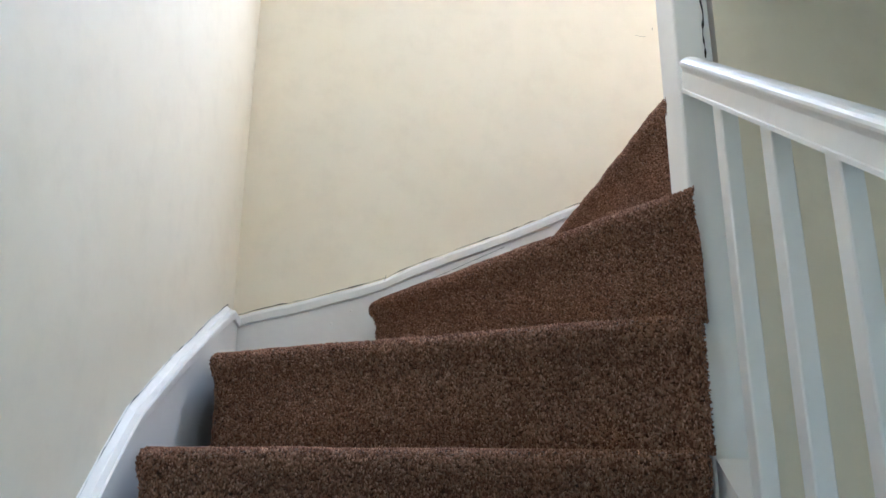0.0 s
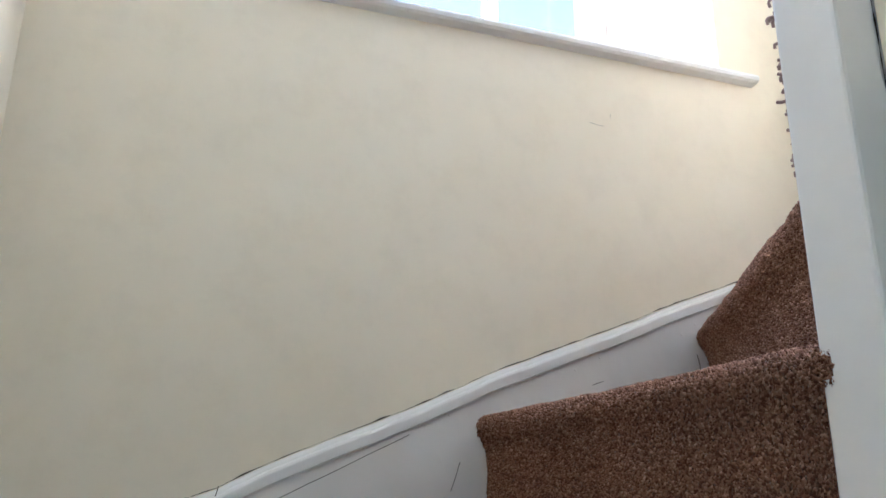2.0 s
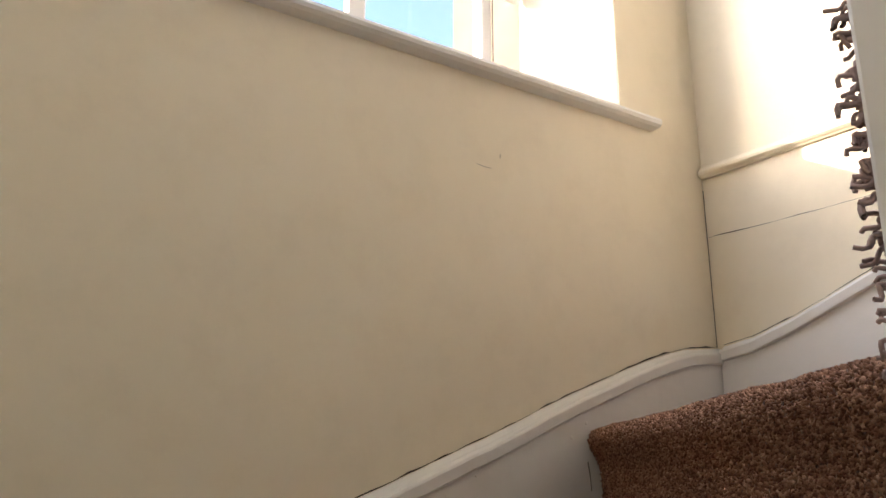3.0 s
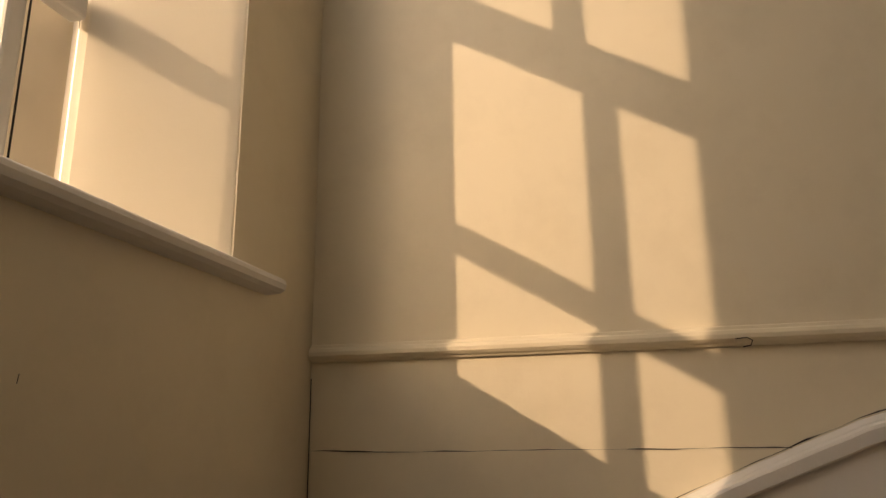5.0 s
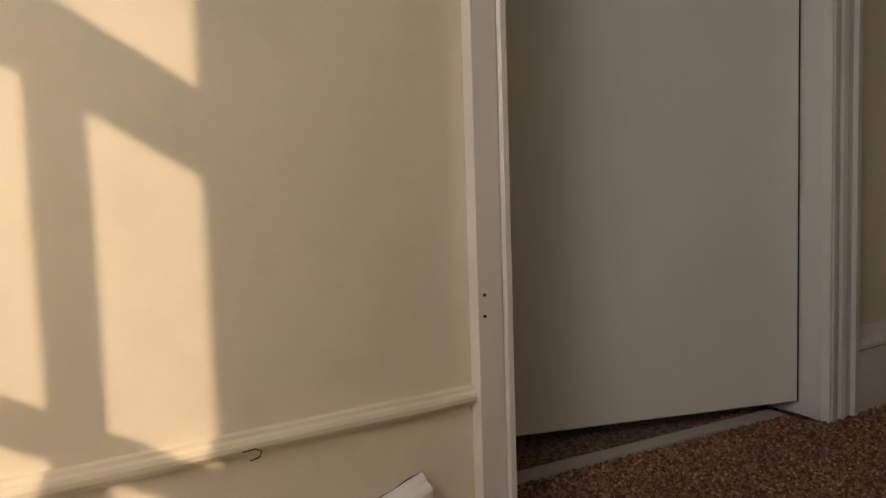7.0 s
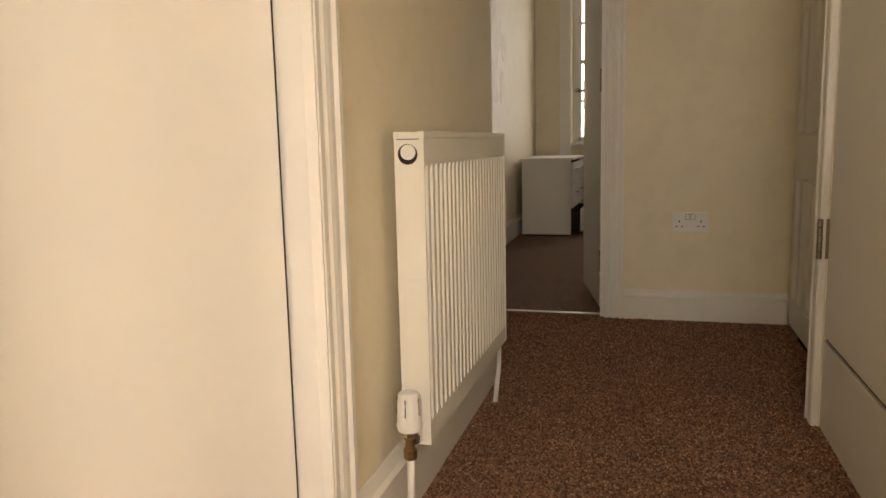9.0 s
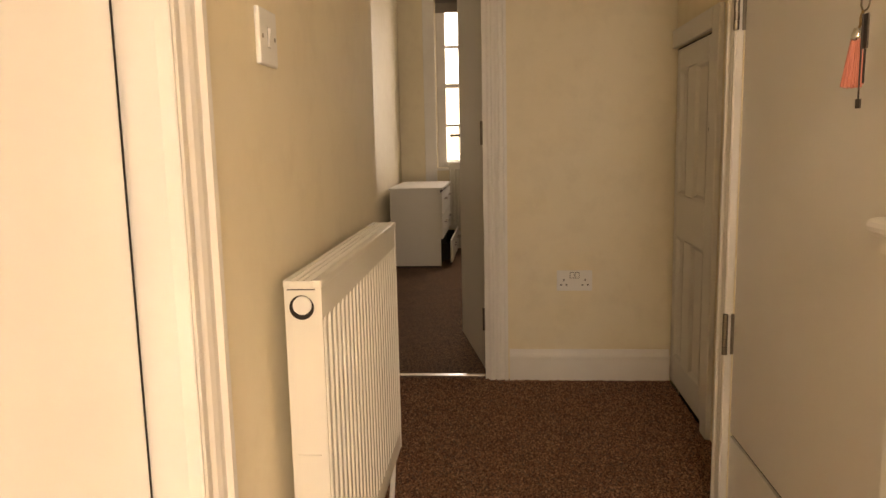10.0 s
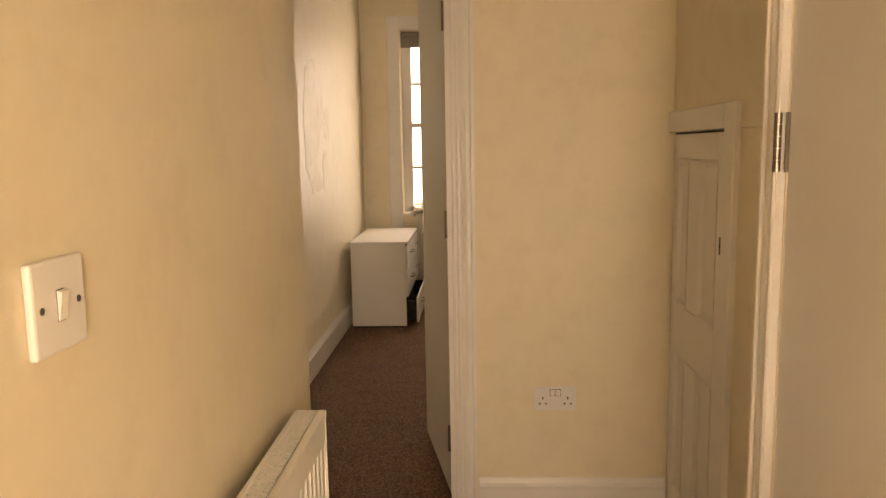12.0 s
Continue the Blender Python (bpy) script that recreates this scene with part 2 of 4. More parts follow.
# east wall, with the ajar door's opening
DL, DR, DH = -0.965, -1.687, 2.02
ew = boxes((XE, XE + 0.12, DL, 0.0, LOW - 0.2, TOP), (XE, XE + 0.12, DR - 0.075, DL, DH, TOP), (XE, XE + 0.12, DR, DL, LOW - 0.2, -0.21),
           (XE, XE + 0.12, -3.07, DR - 0.075, LOW - 0.2, TOP), (XE, XE + 0.12, DR - 0.075, DR, LOW - 0.2, -0.21))
wall_east = structure("wall_east", ew, WALL, "cream painted plaster wall with a timber panel foot", "wall")
PATCH = painted("mottled_patch", (0.78, 0.68, 0.50), (0.86, 0.77, 0.60), 0.5, lumps=9.0, bump=0.3, stain=0.12)
structure("wall_recess", boxes((XE + 0.122, 2.265, -3.07, -2.95, -0.2, TOP)), WALL, "cream plaster return wall beside the bedroom doorway", "wall")
# room behind the ajar door
structure("wall_side_room", boxes((XE + 0.9, XE + 1.0, -2.948, 0.0, -0.2, TOP)), WALL, "plain cream wall of the side room", "wall")
structure("wall_bedroom_east", boxes((2.265, 2.41, -8.1, -3.072, -0.2, TOP)), WALL, "cream plaster bedroom side wall", "wall")
# thin irregular patches, mottled and slightly darker than the wall
for outline in ([(-5.72, 1.81), (-5.98, 1.86), (-6.19, 1.74), (-6.21, 1.54), (-5.96, 1.29), (-6.10, 1.09), (-5.82, 1.06), (-5.64, 1.22), (-5.64, 1.54)], [(-6.15, 1.54), (-6.38, 1.59), (-6.39, 1.44), (-6.25, 1.38)], [(-6.11, 1.26), (-6.25, 1.31), (-6.29, 1.20), (-6.15, 1.07)]):
    rim, last = [], outline[-1]
    for k, here in enumerate(outline):
        for i in range(4):
            t = i / 4
            y, z = last[0] + (here[0] - last[0]) * t, last[1] + (here[1] - last[1]) * t
            rim.append((2.2649, y + noise.noise(Vector((k * 3.1, i * 1.7, 0.0))) * 0.05, z + noise.noise(Vector((k * 2.3, i * 1.1, 5.0))) * 0.04))
        last = here
    part("wall_patch", prism(rim, (-0.0012, 0, 0)), PATCH, bpy.data.objects["wall_bedroom_east"], "irregular mottled patch on the wall")
# far wall of the passage with the bedroom doorway
BL, BR = 2.15, 1.375
structure("wall_far", boxes((0.5, BR, YF - 0.1, YF, -0.2, TOP), (BR, BL, YF - 0.1, YF, 2.03, TOP), (BL, 2.263, YF - 0.1, YF, -0.2, TOP)),
          WALL, "yellowish cream passage end wall", "wall")
structure("wall_cupboard", boxes((0.5, XR, YF + 0.002, -2.862, 1.362, TOP), (0.5, XR, -3.415, -2.862, -0.2, 1.36)), WALL, "cream wall above the low cupboard door", "wall")
KB, KL, KR, KT = 0.25, -2.795, -1.985, 2.25
structure("wall_keyed_door", boxes((0.626, XD, KR, -1.9, -0.2, TOP), (0.626, XD, KL, KR, KT, TOP), (0.626, XD, -2.86, KL, -0.2, TOP)),
          WALL, "cream wall beside the keyed door", "wall")
structure("wall_stairwell", boxes((0.918, 0.938, -1.80, -0.81, -0.3, -0.004), (0.94, XE - 0.001, -0.802, -0.778, LOW, -0.02), (0.0, 0.938, -1.82, -1.802, -0.3, -0.004)),
          WALL, "cream plaster apron round the open stairwell", "wall")
structure("wall_bedroom_west", boxes((-1.6, -1.5, -8.1, -3.962, -0.2, TOP)), WALL, "plain cream bedroom wall", "wall")
structure("wall_bedroom_near", boxes((-1.5, 0.498, YF - 0.1, YF, -0.2, TOP)), WALL, "plain cream bedroom wall", "wall")
bwl, bwr, bwb, bwt, YB = 1.92, 0.98, 0.765, 2.325, -7.85
structure("wall_bedroom_south", boxes((-1.5, bwr, YB - 0.28, YB, -0.2, TOP), (bwr, bwl, YB - 0.28, YB, -0.2, bwb), (bwr, bwl, YB - 0.28, YB, bwt, TOP),
                                     (bwl, 2.263, YB - 0.28, YB, -0.2, TOP)), WALL, "cream bedroom window wall", "wall")
structure("wall_closet", boxes((-0.1, 0.0, -3.85, -1.9, -0.2, TOP), (0.002, 0.498, -3.85, -3.75, -0.2, TOP), (0.0, 0.622, -1.98, -1.902, -0.2, TOP)),
          WALL, "plain plaster behind the keyed door", "wall")
structure("wall_lower_end", boxes((-0.25, XE + 0.12, -4.7, -4.6, LOW - 0.2, -0.3)), WALL, "plain cream wall at the stair foot", "wall")
structure("ceiling", boxes((-0.25, XE + 1.0, -3.958, wy, TOP, TOP + 0.1), (-1.6, 2.41, -8.2, -3.96, TOP, TOP + 0.1)), CEILING, "plain white ceiling", "ceiling")
structure("soffit", boxes((0.94, XE - 0.001, -1.822, -0.804, -0.3, -0.21), (0.0, XE - 0.001, -4.6, -1.824, -0.3, -0.21)), WALL, "shaded plaster underside of the passage floor", "soffit")
structure("stair_soffit", prism([(0.94, -0.744, -0.64), (0.94, -0.002, -0.70), (0.94, -0.002, -0.62), (0.94, -0.744, -0.58)], (XE - 0.942, 0, 0)),
          WALL, "sloping plaster underside of the upper steps", "soffit")
structure("floor_lower", boxes((-0.25, XE + 0.12, -4.7, 0.0, LOW - 0.3, LOW)), CARPET, "brown carpet at the stair foot", "floor")
floor_hall = structure("floor", boxes((0.94, XE - 0.002, -1.80, -0.86, -0.2, 0.0), (0.624, XE - 0.002, YF + 0.001, -1.80, -0.2, 0.0), (XE + 0.122, 2.265, YF + 0.001, -3.072, -0.2, 0.0),
                         (XE - 0.002, XE + 0.122, YF + 0.001, -3.072, -0.2, 0.0), (XE - 0.002, XE + 0.125, DR, DL, -0.2, 0.0)), CARPET, "brown twist pile carpet in the passage", "floor")
structure("floor_side_room", boxes((XE + 0.125, XE + 0.9, -2.948, 0.0, -0.2, -0.001)), CARPET, "brown carpet in the side room", "floor")
structure("floor_bedroom", boxes((-1.5, 2.265, YB, YF - 0.0, -0.2, -0.002)), CARPET, "brown twist pile carpet in the bedroom", "floor")
structure("floor_closet", boxes((0.0, 0.62, -2.86, -1.982, -0.2, KB - 0.01), (0.0, 0.62, -1.9, -1.822, -0.2, -0.004)), CARPET, "carpeted raised floor behind the keyed door", "floor")

# ---- stairs ----
# nosing lines: inner end, outer end, height; then the outline along the wall to the next nosing
stairs = thing("staircase", "winding staircase with worn brown twist carpet and white strings", "staircase")
OUT = [(0.045, -0.70), (0.055, -0.385), (0.343, -0.022), (0.813, -0.022), (1.299, -0.022), (1.66, -0.40), (1.66, -0.76)]
INN = [(0.850, -0.842), (0.850, -0.839), (0.857, -0.832), (0.866, -0.748), (0.93, -0.722), (0.932, -0.75), (0.932, -0.79)]
TILT = [0.0, 0.005, 0.018, 0.030, 0.045, 0.022, 0.0]
CORNER = {1: (0.03, -0.022), 4: (1.66, -0.022)}
LEVEL = [-1.092 + RISE * i for i in range(6)] + [0.002]


def carpet_step(inner, outer, z, z_low, inner_next, outer_next, corner=None, depth=None, nu=70, tilt=0.0):
    """One carpeted riser and tread: draped riser, rolled nose, tread back to the next riser."""
    A, B = Vector((*inner, 0)), Vector((*outer, 0))
    along = (B - A).normalized()
    back = Vector((-along.y, along.x, 0))
    if depth:
        back = -back
        C, D = A + back * depth, B + back * depth
    else:
        C, D = Vector((*inner_next, 0)), Vector((*outer_next, 0))
    if back.dot((C + D) / 2 - (A + B) / 2) < 0:
        back = -back
    drape = [(0.020, z_low), (0.020, z_low + (z - z_low) * 0.25), (0.021, z_low + (z - z_low) * 0.5), (0.018, z - 0.062), (0.012, z - 0.046),
             (0.004, z - 0.033), (0.0, z - 0.022), (0.001, z - 0.012), (0.006, z - 0.004), (0.014, z)]
    bm = bmesh.new()
    rows = []
    for d, h in drape:
        rows.append([(A + back * d).lerp(B + back * d, i / nu) + Vector((0, 0, h + tilt * (1 - i / nu) * (h - z_low) / (z - z_low))) for i in range(nu + 1)])
    legs = [B + back * 0.014] + ([Vector((*corner, 0))] if corner else []) + [D + back * 0.03]
    ins = [A + back * 0.014] + ([(A + C) / 2] if corner else []) + [C + back * 0.03]
    for k in range(len(legs) - 1):
        steps = 8
        for s in range(1, steps + 1):
            P, Q = ins[k].lerp(ins[k + 1], s / steps), legs[k].lerp(legs[k + 1], s / steps)
            rows.append([P.lerp(Q, i / nu) + Vector((0, 0, z + tilt * (1 - i / nu))) for i in range(nu + 1)])
    grid = []
    for r in rows:
        line = []
        for p in r:
            w = noise.noise(p * 9.0) * 0.004 + noise.noise(p * 45.0) * 0.0018
            line.append(bm.verts.new(p - back * w + Vector((0, 0, w * 0.6))))
        grid.append(line)
    for r, s in zip(grid, grid[1:]):
        for i in range(nu):
            bm.faces.new((r[i], r[i + 1], s[i + 1], s[i]))
    # close the ends and the underside so that the step is a solid
    loop = [g[0] for g in grid], [g[-1] for g in grid]
    for ends in loop:
        low = bm.verts.new((ends[-1].co.x, ends[-1].co.y, z_low))
        bm.faces.new(ends + [low])
    bmesh.ops.recalc_face_normals(bm, faces=bm.faces[:])
    return bm


def pile(step, per_m2, seed, tall=0.0034, wide=0.0010, long=0.0019, rows=None, flat=False):
    """Thousands of short yarn tips over a carpet, lying in rows that run down the fall of a step, in one mesh."""
    me = step.data
    me.calc_loop_triangles()
    co = np.zeros(len(me.vertices) * 3)
    me.vertices.foreach_get("co", co)
    co = co.reshape(-1, 3)
    tri = np.zeros(len(me.loop_triangles) * 3, dtype=np.int32)
    me.loop_triangles.foreach_get("vertices", tri)
    tri = tri.reshape(-1, 3)
    a, b, c = co[tri[:, 0]], co[tri[:, 1]], co[tri[:, 2]]
    nrm = np.cross(b - a, c - a)
    if not flat and nrm[:, 2].sum() < 0:
        nrm = -nrm
    area = np.linalg.norm(nrm, axis=1) / 2
    keep = nrm[:, 2] > 1.9 * area if flat else area < 0.0008
    a, b, c, nrm, area = a[keep], b[keep], c[keep], nrm[keep], area[keep]
    g = np.random.default_rng(seed)
    count = int(area.sum() * per_m2)
    pick = g.choice(len(area), count, p=area / area.sum())
    u, v = g.random(count), g.random(count)
    turned = u + v > 1
    u[turned], v[turned] = 1 - u[turned], 1 - v[turned]
    p = a[pick] + (b - a)[pick] * u[:, None] + (c - a)[pick] * v[:, None]
    n = nrm[pick] / (2 * area[pick][:, None])
    if rows is not None:
        along = np.array(rows, dtype=float)
        along /= np.linalg.norm(along)
        t = along[None] - n * (n @ along)[:, None]
        t /= np.linalg.norm(t, axis=1)[:, None]
        s = p @ along
        pitch = wide * 2.0
        p = p + t * ((np.round(s / pitch) * pitch - s) * 0.85 + g.normal(0, 0.00022, count))[:, None]
    else:
        t = np.cross(n, g.normal(size=(count, 3)))
        t /= np.linalg.norm(t, axis=1)[:, None]
    w = np.cross(n, t)
    across = wide * g.uniform(0.8, 1.25, (count, 1))
    down = long * g.uniform(0.75, 1.3, (count, 1))
    lean = g.normal(0, 0.0007, (count, 1))
    slide = g.normal(0, 0.0011, (count, 1))
    twist = g.normal(0, 0.28, (count, 1))
    t, w = t + w * twist, w - t * twist
    high = tall * g.uniform(0.55, 1.15, (count, 1))
    ridge = p + n * high + t * lean + w * slide
    verts = np.stack([p + t * across, p + w * down, p - t * across, p - w * down,
                      ridge + w * down * 0.45, ridge - w * down * 0.45 - n * high * 0.12], axis=1).reshape(-1, 3)
    pat = np.array([[0, 1, 4], [1, 2, 4], [2, 5, 4], [0, 4, 5], [2, 3, 5], [3, 0, 5]])
    faces = (pat[None] + np.arange(count)[:, None, None] * 6).reshape(-1, 3)
    out = bpy.data.meshes.new("carpet_nap")
    out.vertices.add(len(verts))
    out.vertices.foreach_set("co", verts.ravel())
    out.loops.add(faces.size)
    out.loops.foreach_set("vertex_index", faces.ravel().astype(np.int32))
    out.polygons.add(len(faces))
    out.polygons.foreach_set("loop_start", np.arange(0, faces.size, 3, dtype=np.int32))
    out.update(calc_edges=True)
    out.shade_smooth()
    out.materials.append(PILE)
    ob = new("carpet_nap", out)
    ob.parent = step
    return tagged(ob, "brown twisted yarn pile", kind="stuff")


for i in range(6):
    z = LEVEL[i]
    one = part("step", carpet_step(INN[i], OUT[i], z, z - RISE - 0.004, INN[i + 1], OUT[i + 1], CORNER.get(i), tilt=TILT[i]), CARPET, stairs,
         "carpeted winder step with a rolled nose", smooth=True)
    pile(one, (110000, 115000, 180000, 205000, 185000, 60000)[i], i, wide=(0.0013, 0.0013, 0.001, 0.001, 0.001, 0.0015)[i], long=(0.0024, 0.0024, 0.0019, 0.0019, 0.0019, 0.0028)[i], rows=(OUT[i][0] - INN[i][0], OUT[i][1] - INN[i][1], 0))
part("step", carpet_step(INN[6], OUT[6], 0.002, LEVEL[5] - 0.004, None, None, depth=0.10), CARPET, stairs, "carpeted top step level with the passage", smooth=True)
y, z = -0.765, LEVEL[0]
for i in range(10):
    y, z = y - 0.225, z - RISE
    part("step", carpet_step((0.866, y), (0.040, y), z, z - RISE - 0.004, (0.866, y + 0.225), (0.040, y + 0.225), nu=40), CARPET, stairs, smooth=True)

pile(floor_hall, 32000, 40, tall=0.0042, wide=0.0027, long=0.0037, flat=True)

# strings along the walls: board below, moulded cap above
CAPP = [(0.0, -0.031), (0.0195, -0.031), (0.0195, -0.029), (0.0250, -0.0285), (0.0265, -0.026), (0.0268, -0.010), (0.0245, -0.006), (0.0145, -0.004), (0.0125, -0.0015), (0.005, 0.003), (0.0, 0.004)]
WEST = [(-0.022, -0.764), (-0.06, -0.758), (-0.085, -0.756), (-0.21, -0.810), (-0.32, -0.866), (-0.45, -0.925), (-0.55, -0.981), (-0.65, -1.034), (-0.73, -1.105),
        (-0.79, -1.164), (-0.9, -1.256), (-3.0, -2.985)]
NORTH = [(0.0, -0.768), (0.027, -0.761), (0.10, -0.741), (0.18, -0.721), (0.30, -0.687), (0.385, -0.660), (0.44, -0.632), (0.55, -0.585), (0.70, -0.528), (0.80, -0.484), (0.86, -0.457),
         (0.98, -0.412), (1.142, -0.348), (1.286, -0.292), (1.42, -0.243), (1.50, -0.217), (1.58, -0.196), (XE, -0.186)]
EAST = [(-0.022, -0.184), (-0.09, -0.175), (-0.16, -0.153), (-0.32, -0.091), (-0.479, -0.032), (-0.654, 0.042), (-0.74, 0.078), (-0.83, 0.106)]


def string_board(path3, out, drop, thick):
    pts = [Vector(p) for p in path3]
    bm = bmesh.new()
    o = Vector(out)
    for a, b in zip(pts, pts[1:]):
        quad = [a + Vector((0, 0, -0.028)), b + Vector((0, 0, -0.028)), b + Vector((0, 0, -drop)), a + Vector((0, 0, -drop))]
        f = [bm.verts.new(q + o * thick) for q in quad]
        g = [bm.verts.new(q) for q in quad]
        bm.faces.new(f)
        bm.faces.new(g[::-1])
        for i in range(4):
            j = (i + 1) % 4
            bm.faces.new((f[i], g[i], g[j], f[j]))
    bmesh.ops.remove_doubles(bm, verts=bm.verts[:], dist=1e-5)
    bmesh.ops.recalc_face_normals(bm, faces=bm.faces[:])
    return bm


def uneven(path, amp):
    """Splits a path finely and lets it wander a little, as hand-cut old timber does."""
    pts, full = [Vector(p) for p in path], []
    for a, b in zip(pts, pts[1:]):
        n = max(2, int((b - a).length / 0.02))
        full += [a.lerp(b, i / n) for i in range(n)]
    full.append(pts[-1])
    for p in full:
        p.z += noise.noise(p * 7.0) * amp + noise.noise(p * 31.0) * amp * 0.5
    return full


def crack(path, out, lift, width, seed):
    """A dark uneven hairline along the top of a moulding."""
    bm, pts, rnd = bmesh.new(), uneven(path, 0.0025), random.Random(seed)
    o = Vector(out)
    last = None
    for p in pts:
        w = width * max(0.0, rnd.gauss(0.45, 0.5))
        a = bm.verts.new(p + o * 0.0045 + Vector((0, 0, lift)))
        b = bm.verts.new(p + o * 0.0045 + Vector((0, 0, lift + w + 0.0002)))
        if last:
            bm.faces.new((last[0], a, b, last[1]))
        last = (a, b)
    return bm


def crack_up(foot, tall):
    """A wandering upright hairline with flaked edges."""
    bm, rnd, last = bmesh.new(), random.Random(3), None
    for k in range(60):
        zc = foot[2] + tall * k / 59
        xc = foot[0] + noise.noise(Vector((0.0, 3.0, zc * 22))) * 0.004
        w = max(0.0003, rnd.gauss(0.0009, 0.0008))
        pair = bm.verts.new((xc - w, foot[1], zc)), bm.verts.new((xc + w, foot[1], zc))
        if last:
            bm.faces.new((last[0], last[1], pair[1], pair[0]))
        last = pair
    return bm


for path, out in (([(0.001, y, z) for y, z in WEST], (1, 0, 0)), ([(x, -0.001, z) for x, z in NORTH], (0, -1, 0)), ([(XE - 0.001, y, z) for y, z in EAST], (-1, 0, 0))):
    wall_string = part("wall_string", string_board(path, out, 0.33, 0.019), GLOSS, stairs, "white painted stair string, chipped and uneven")
    part("cap_moulding", sweep(uneven(path, 0.003), out, CAPP), GLOSS, wall_string, "white beaded cap, paint cracked along the wall", smooth=False)
    part("caulk_crack", crack(path, out, 0.0062, 0.0018 if out[0] < 0 else 0.0025, 4), DARK, wall_string, "dark broken hairline crack")

for ends, r in ((((0.44, -0.688), (0.52, -0.648), (0.60, -0.610), (0.69, -0.568)), 0.0006), (((0.765, -0.66), (0.775, -0.635), (0.782, -0.612)), 0.0005), (((0.365, -0.690), (0.380, -0.668), (0.384, -0.650)), 0.0007),
                (((1.296, -0.40), (1.30, -0.42), (1.302, -0.445)), 0.0007), (((1.05, -0.47), (1.075, -0.462)), 0.0006)):
    part("paint_crack", tube(uneven([(x, -0.0203, z) for x, z in ends], 0.002), r, 4), DARK, stairs, "fine dark crack in the string's paint")
rnd = random.Random(21)
for k in range(16):
    x = rnd.uniform(0.1, 1.3)
    z = -0.825 + 0.41 * x - rnd.uniform(0.0, 0.06)
    part("paint_blister", lathe([(0.004 * rnd.uniform(0.4, 1.0), 0.0), (0.0022, 0.0007), (0.0006, 0.0010)], 8, pose(x, -0.0197, z, 90, 0, 0)), GLOSS, stairs, "small blister in the paint", smooth=True)

# outer string of the lower flight, newel, rail and balusters
part("outer_string", prism([(0.872, -0.809, -1.10), (0.872, -2.95, -2.86), (0.872, -2.95, -3.0), (0.872, -2.7, -3.0), (0.872, -0.809, -1.45)], (0.05, 0, 0)), GLOSS, stairs,
     "white outer string of the lower flight")
newel = part("newel_post", box(NX, NX + 0.062, NY, NY + 0.073, -2.2, 1.02, 0.004), GLOSS, stairs, "square white newel post, chipped gloss paint")
part("newel_cap", box(NX - 0.012, NX + 0.074, NY - 0.012, NY + 0.085, 1.02, 1.05, 0.008), GLOSS, newel)
part("plaster_crack", crack_up((NX + 0.049, NY - 0.0012, -0.47), 0.62), DARK, newel, "dark plaster crack beside the newel")
half_newel = part("newel_post", box(0.757, 0.820, -1.885, -1.822, -0.002, 0.863, 0.005, 2), GLOSS, stairs, "white square half newel against the passage wall")
cap = boxes((0.745, 0.832, -1.897, -1.810, 0.867, 0.891), bevel=0.002)
part("newel_cap", cap, GLOSS, half_newel, "white moulded newel neck")
part("newel_cap", box(0.735, 0.848, -1.913, -1.797, 0.8915, 0.914, 0.0105, 3), GLOSS, half_newel, "white rounded newel cap")
part("newel_bead", box(0.751, 0.826, -1.891, -1.816, 0.858, 0.8665, 0.004), GLOSS, half_newel)
slope = Vector((0, -0.803, -0.594)).normalized()
up_rail = Vector((0, slope.z, -slope.y))
rail_prof, RS = [], 0.64
for k in range(13):
    a = math.pi * (-0.12 + 1.24 * k / 12)
    rail_prof.append((0.030 * math.cos(a), 0.018 * math.sin(a) + 0.030))
rail_prof += [(-0.022, 0.016), (-0.019, 0.010), (-0.019, -0.028), (-0.022, -0.030), (-0.022, -0.038), (0.022, -0.038), (0.022, -0.030), (0.019, -0.028), (0.019, 0.010), (0.022, 0.016)]
rail_prof = [(d * RS, v * RS) for d, v in rail_prof]
start = Vector((0.886, NY - 0.001, -0.504))
part("handrail", sweep([start, start + slope * 2.7], (1, 0, 0), rail_prof, rise=up_rail), GLOSS, stairs, "white moulded handrail, glossy and rounded")
for i in range(14):
    y0 = -0.900 - 0.128 * i
    zt = -0.504 + (y0 - NY) * (0.594 / 0.803) - 0.016
    zb = -1.10 + (y0 + 0.809) * (1.73 / 2.088)
    part("baluster", box(0.888, 0.914, y0, y0 + 0.026, zb - 0.005, zt, 0.002, 1), GLOSS, stairs)

# frayed yarn ends at the cut edge of the carpet beside the newel
rnd = random.Random(11)
yarn = bpy.data.curves.new("frayed_yarn", "CURVE")
yarn.dimensions, yarn.bevel_depth, yarn.bevel_resolution = "3D", 0.0018, 1


def strand(p, d, length):
    s = yarn.splines.new("POLY")
    n = 9
    s.points.add(n - 1)
    ph, ph2 = rnd.uniform(0, 6), rnd.uniform(0, 6)
    for k in range(n):
        t = k / (n - 1)
        w = 0.004 * t
        q = p + d * (length * t) + Vector((math.sin(ph + 7 * t), math.cos(ph2 + 6 * t), math.sin(ph2 + 8 * t))) * w + Vector((0, 0, -0.008 * t * t))
        s.points[k].co = (*q, 1)


